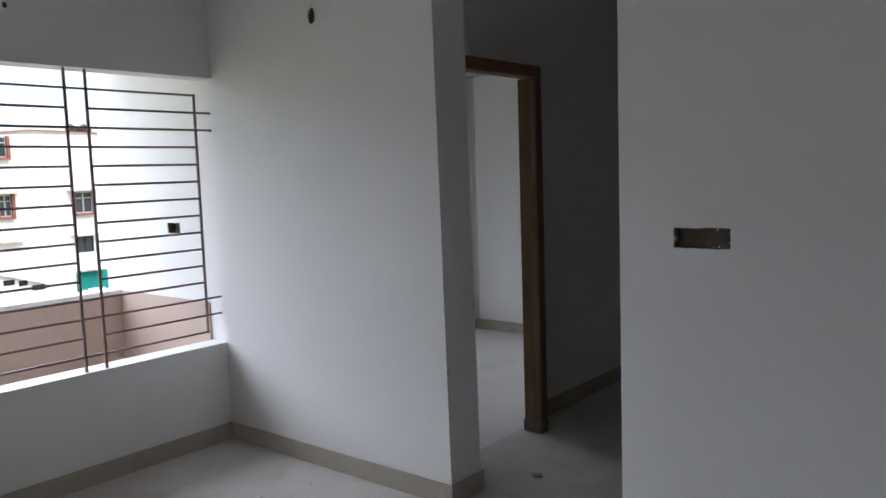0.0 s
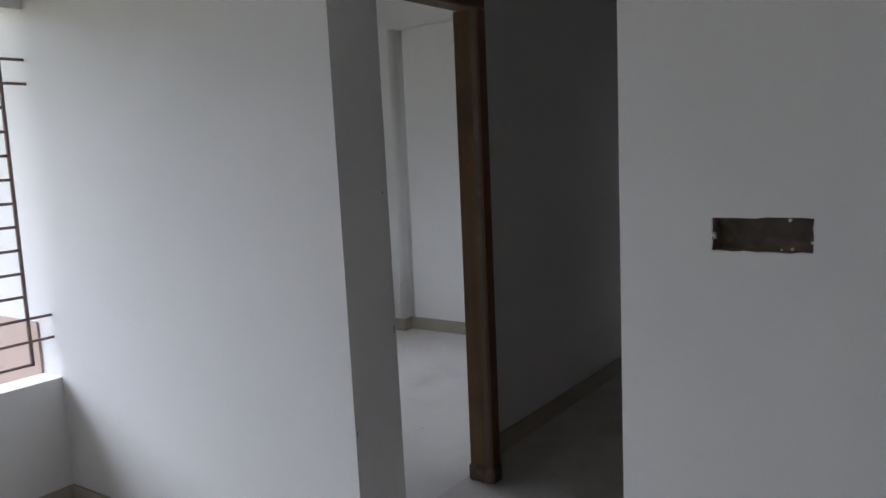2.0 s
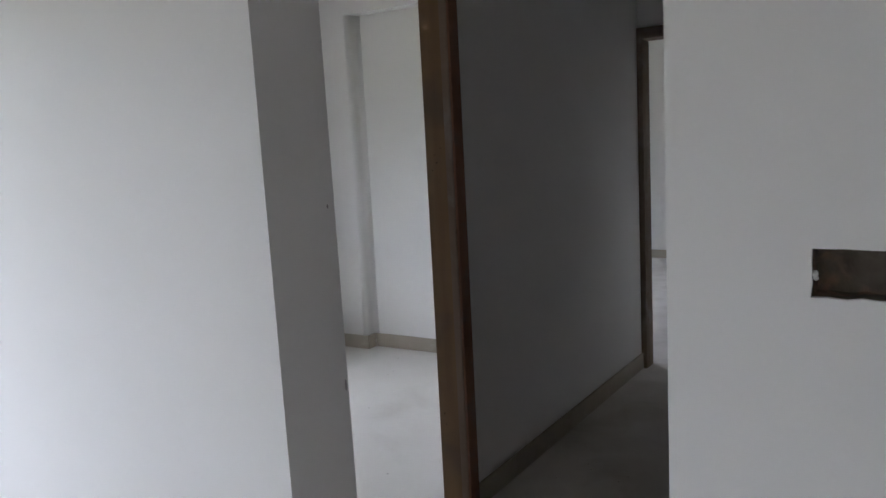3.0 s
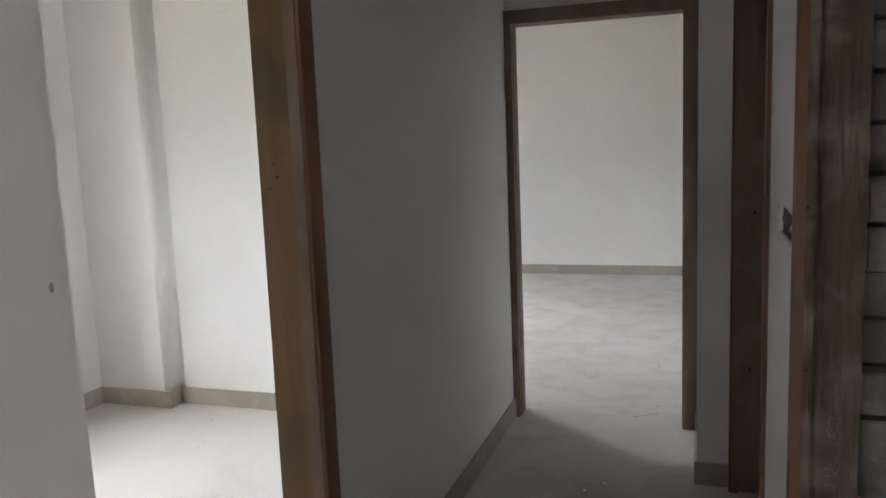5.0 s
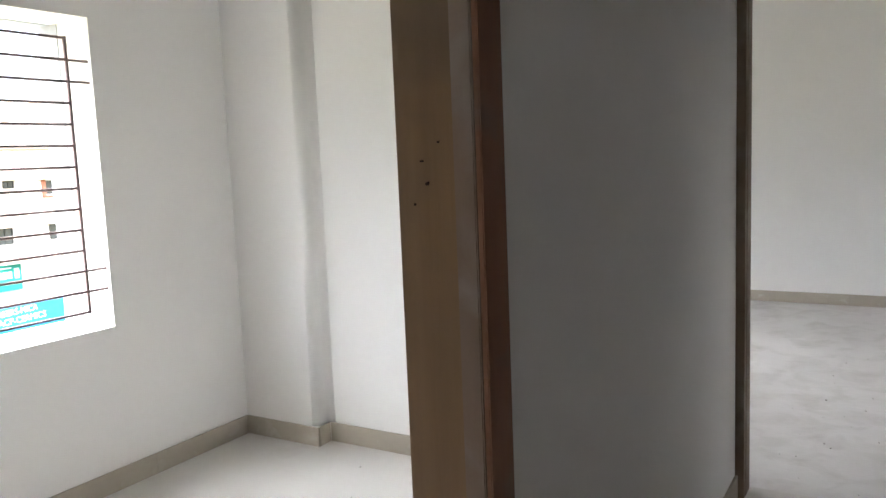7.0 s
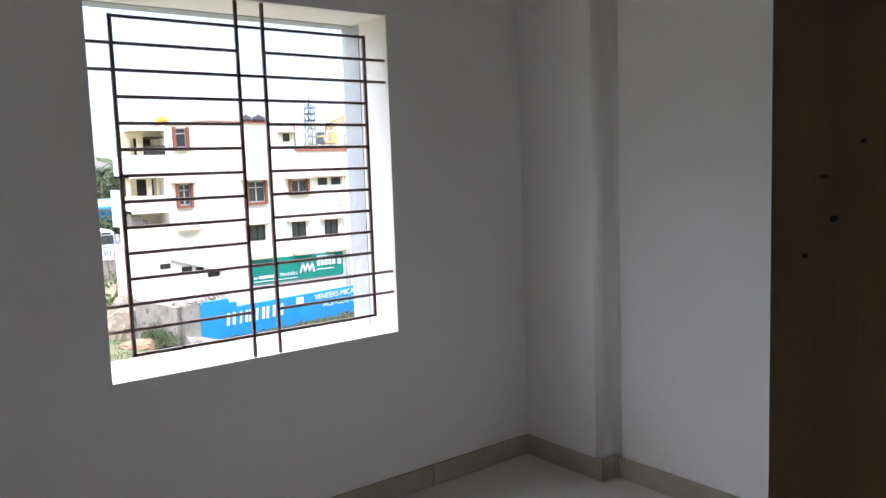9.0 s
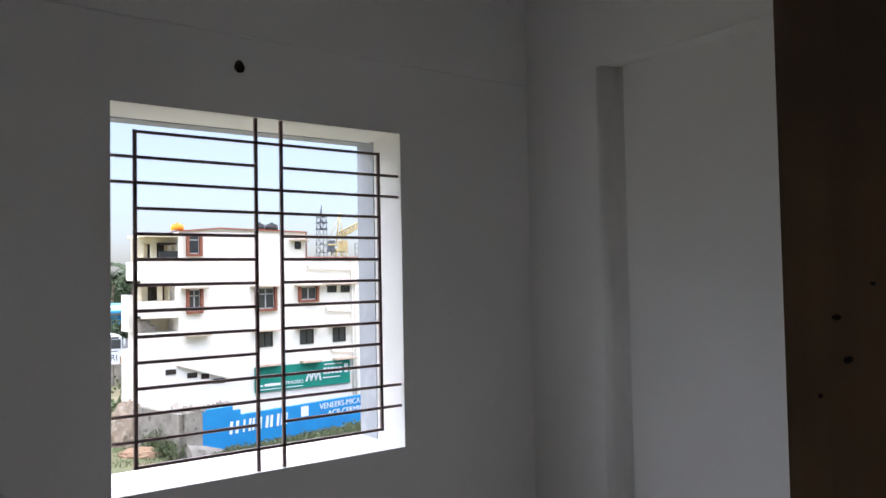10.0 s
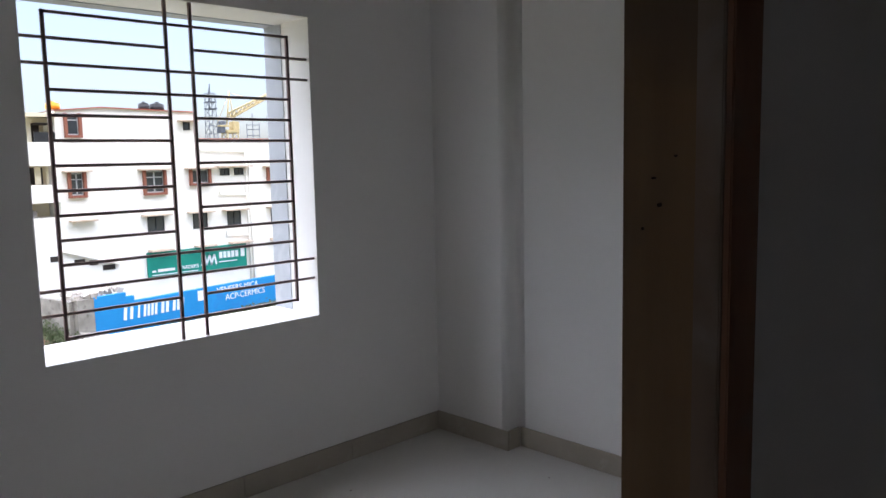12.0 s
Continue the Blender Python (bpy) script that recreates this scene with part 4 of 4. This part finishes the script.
for x in (-130.5, -124.3):
    for y in (30.25, 32.3):
        bm = bmesh.new()
        tube(bm, (x, y, R + 0.5), (x, y + 0.25, R + 0.5), 0.5, 16)
        part("wheel", bm, BLACK, bus)
for y in (29.85, 32.7):
    part("mirror", boxes((-121.8, -121.55, y, y + 0.25, R + 2.2, R + 3.2), bevel=0.05), BUS, bus)

hoard = thing("hoarding", (-100, 25, R), "white roadside hoarding with dark blue lettering and an orange end", "hoarding")
part("board", boxes((-100.1, -100.0, 20.5, 27.6, R + 1.4, R + 3.1), bevel=0.01), BUS, hoard)
part("end_panel", boxes((-100.0, -99.985, 26.55, 27.5, R + 1.5, R + 2.5)), EARTH, hoard, "faded orange end panel")
for y in (20.8, 24.0, 27.3):
    part("post", boxes((-100.3, -100.12, y - 0.1, y + 0.1, R, R + 3.0)), BLACK, hoard)
lettering("TRI", 1.05, Matrix.Translation((-100.0, 24.75, R + 2.05)) @ UPRIGHT, NAVY, hoard)
road_wall = thing("roadside_wall", (-92, 20, R), "stained grey concrete wall along the road", "wall")
part("wall", boxes((-92.25, -92, 8, 32, R, R + 2.3), bevel=0.02), GREYWALL, road_wall)
part("coping", boxes((-92.32, -91.93, 8, 32, R + 2.3, R + 2.42), bevel=0.02), RUBBLE, road_wall)
for y in (12.0, 16.0, 20.0, 24.0, 28.0):
    part("pier", boxes((-91.98, -91.75, y - 0.2, y + 0.2, R, R + 2.28), bevel=0.02), GREYWALL, road_wall)
far_house = thing("low_house", (-205, 52, R), "low cream house with a flat roof beyond the road", "building")
part("wall", boxes((-212, -205, 44, 56, R, -4.2), bevel=0.02), FACADE, far_house)
part("roof_slab", boxes((-212.4, -204.6, 43.6, 56.4, -4.2, -3.9), bevel=0.02), GREYWALL, far_house)
for y in (46.0, 49.5, 52.5):
    part("window", boxes((-205.05, -204.97, y, y + 1.1, R + 3.6, R + 4.8)), GLASS, far_house)
part("sign", boxes((-204.98, -204.8, 52.6, 55.6, -5.4, -4.4), bevel=0.02), YELLOW, far_house, "yellow shop sign")
rng = random.Random(41)
bm = bmesh.new()
for k in range(120):
    leafy(bm, rng.uniform(-176, -168), rng.uniform(36, 48), R, rng.uniform(0.8, 1.6), rng.uniform(2.2, 4.2), 70, 0.35, rng)
solid("hedge", bm, TREE, "dark green hedge along the far side of the road", "hedge", kind="stuff")
street = set(bpy.data.objects) - at_home

shed = thing("shed", (-122, 33, G), "low shed with a blue sheet roof", "shed")
part("wall", boxes((-130, -118, 26, 38, G, G + 4.2)), FACADE, shed)
bm = bmesh.new()
box(bm, -131, -117, 25, 39, G + 4.2, G + 4.5)
for v in bm.verts:
    if v.co.x > -120:
        v.co.z -= 0.8
part("roof", bm, SHEET, shed)
part("shutter", boxes((-118.02, -117.9, 28, 36, G, G + 3.0)), SHEET, shed)


def palm(x, y, h, seed):
    rng = random.Random(seed)
    p = thing("palm_tree", (x, y, G), "coconut palm with drooping fronds", "tree", "roadside palms")
    bm = bmesh.new()
    last = Vector((x, y, G))
    for k in range(6):
        q = Vector((x + 0.12 * k * math.sin(seed), y + 0.1 * k, G + h * (k + 1) / 6))
        tube(bm, last, q, 0.28 - 0.025 * k, 8, 0.255 - 0.025 * k)
        last = q
    part("trunk", bm, BARK, p)
    bm = bmesh.new()
    for k in range(18):
        a, droop = 2.4 * k, rng.uniform(0.2, 1.2)
        c = last
        d = Vector((math.cos(a), math.sin(a), 0))
        for s in range(8):
            f = s / 8
            r = c + d * 0.5 + Vector((0, 0, 0.45 - droop * 0.9 * f))
            side = Vector((-d.y, d.x, 0))
            for sg in (-1, 1):
                for e in (0.0, 0.25):
                    b0 = c.lerp(r, e * 2)
                    vs = [bm.verts.new(b0), bm.verts.new(b0 + d * 0.3), bm.verts.new(b0 + d * 0.35 + side * sg * 0.95 * (1 - 0.6 * f) + Vector((0, 0, -0.45)))]
                    bm.faces.new(vs)
            c = r
    part("crown", bm, TREE, p)


for k, (x, y, h) in enumerate(((-150, 41.5, 9.5), (-155, 44.0, 8.0), (-160, 40.5, 8.8))):
    palm(x, y, h, k)


rng = random.Random(77)
for k, (x, y, r, h) in enumerate(((-165, 46, 5, 7.6), (-172, 43, 6, 8.0), (-160, 50, 5, 7), (-185, 41, 7, 8.6), (-190, 48, 7, 9.2), (-200, 55, 8, 9.5))):
    t = thing("tree", (x, y, G), "dense dark green roadside tree", "tree", "roadside trees")
    bm = bmesh.new()
    tube(bm, (x, y, G), (x, y, G + h * 0.5), 0.4, 8, 0.22)
    for s in range(4):
        tube(bm, (x, y, G + h * 0.4), (x + math.cos(s * 1.6) * r * 0.5, y + math.sin(s * 1.6) * r * 0.5, G + h * 0.7), 0.16, 6, 0.06)
    part("trunk", bm, BARK, t)
    bm = bmesh.new()
    leafy(bm, x, y, G + h * 0.3, r, h * 0.7, 3000, 0.6, rng)
    part("crown", bm, TREE, t)
bm = bmesh.new()
for k in range(260):
    f = rng.random()
    leafy(bm, -33.0 - 2.0 * f + rng.uniform(-0.1, 1.6), 12.9 + 13.0 * f, G, rng.uniform(0.3, 0.6), rng.uniform(0.2, 0.45) + 0.25 * f, 80, 0.06, rng)
for k in range(34):
    f = rng.random()
    leafy(bm, -36.0 + 2.3 * f + rng.uniform(-0.3, 0.3), 11.2 + 0.7 * f + rng.uniform(-0.25, 0.1), G, rng.uniform(0.3, 0.55), rng.uniform(0.5, 1.3), 130, 0.06, rng)
for k in range(60):
    leafy(bm, rng.uniform(-75, -45), rng.uniform(9, 22), G, rng.uniform(0.5, 1.2), rng.uniform(0.5, 1.6), 50, 0.2, rng)
for k in range(420):
    leafy(bm, rng.uniform(-40, -24), rng.uniform(4, 13.5), G, rng.uniform(0.2, 0.6), rng.uniform(0.05, 0.22), 24, 0.045, rng)
solid("bushes", bm, LEAF, "green scrub bushes and weeds along the walls", "bush", kind="stuff")

# the street's true distance: all of it set back about the rooms' eye height
BACK, EYE = 1.5, Vector((0.25, 0.5, 1.46))
for ob in bpy.data.objects:
    if ob not in indoors and ob not in street and not ob.parent and ob.name != "wall_own_house":
        ob.location = EYE + (ob.location - EYE) * BACK
        ob.scale = ob.scale * BACK
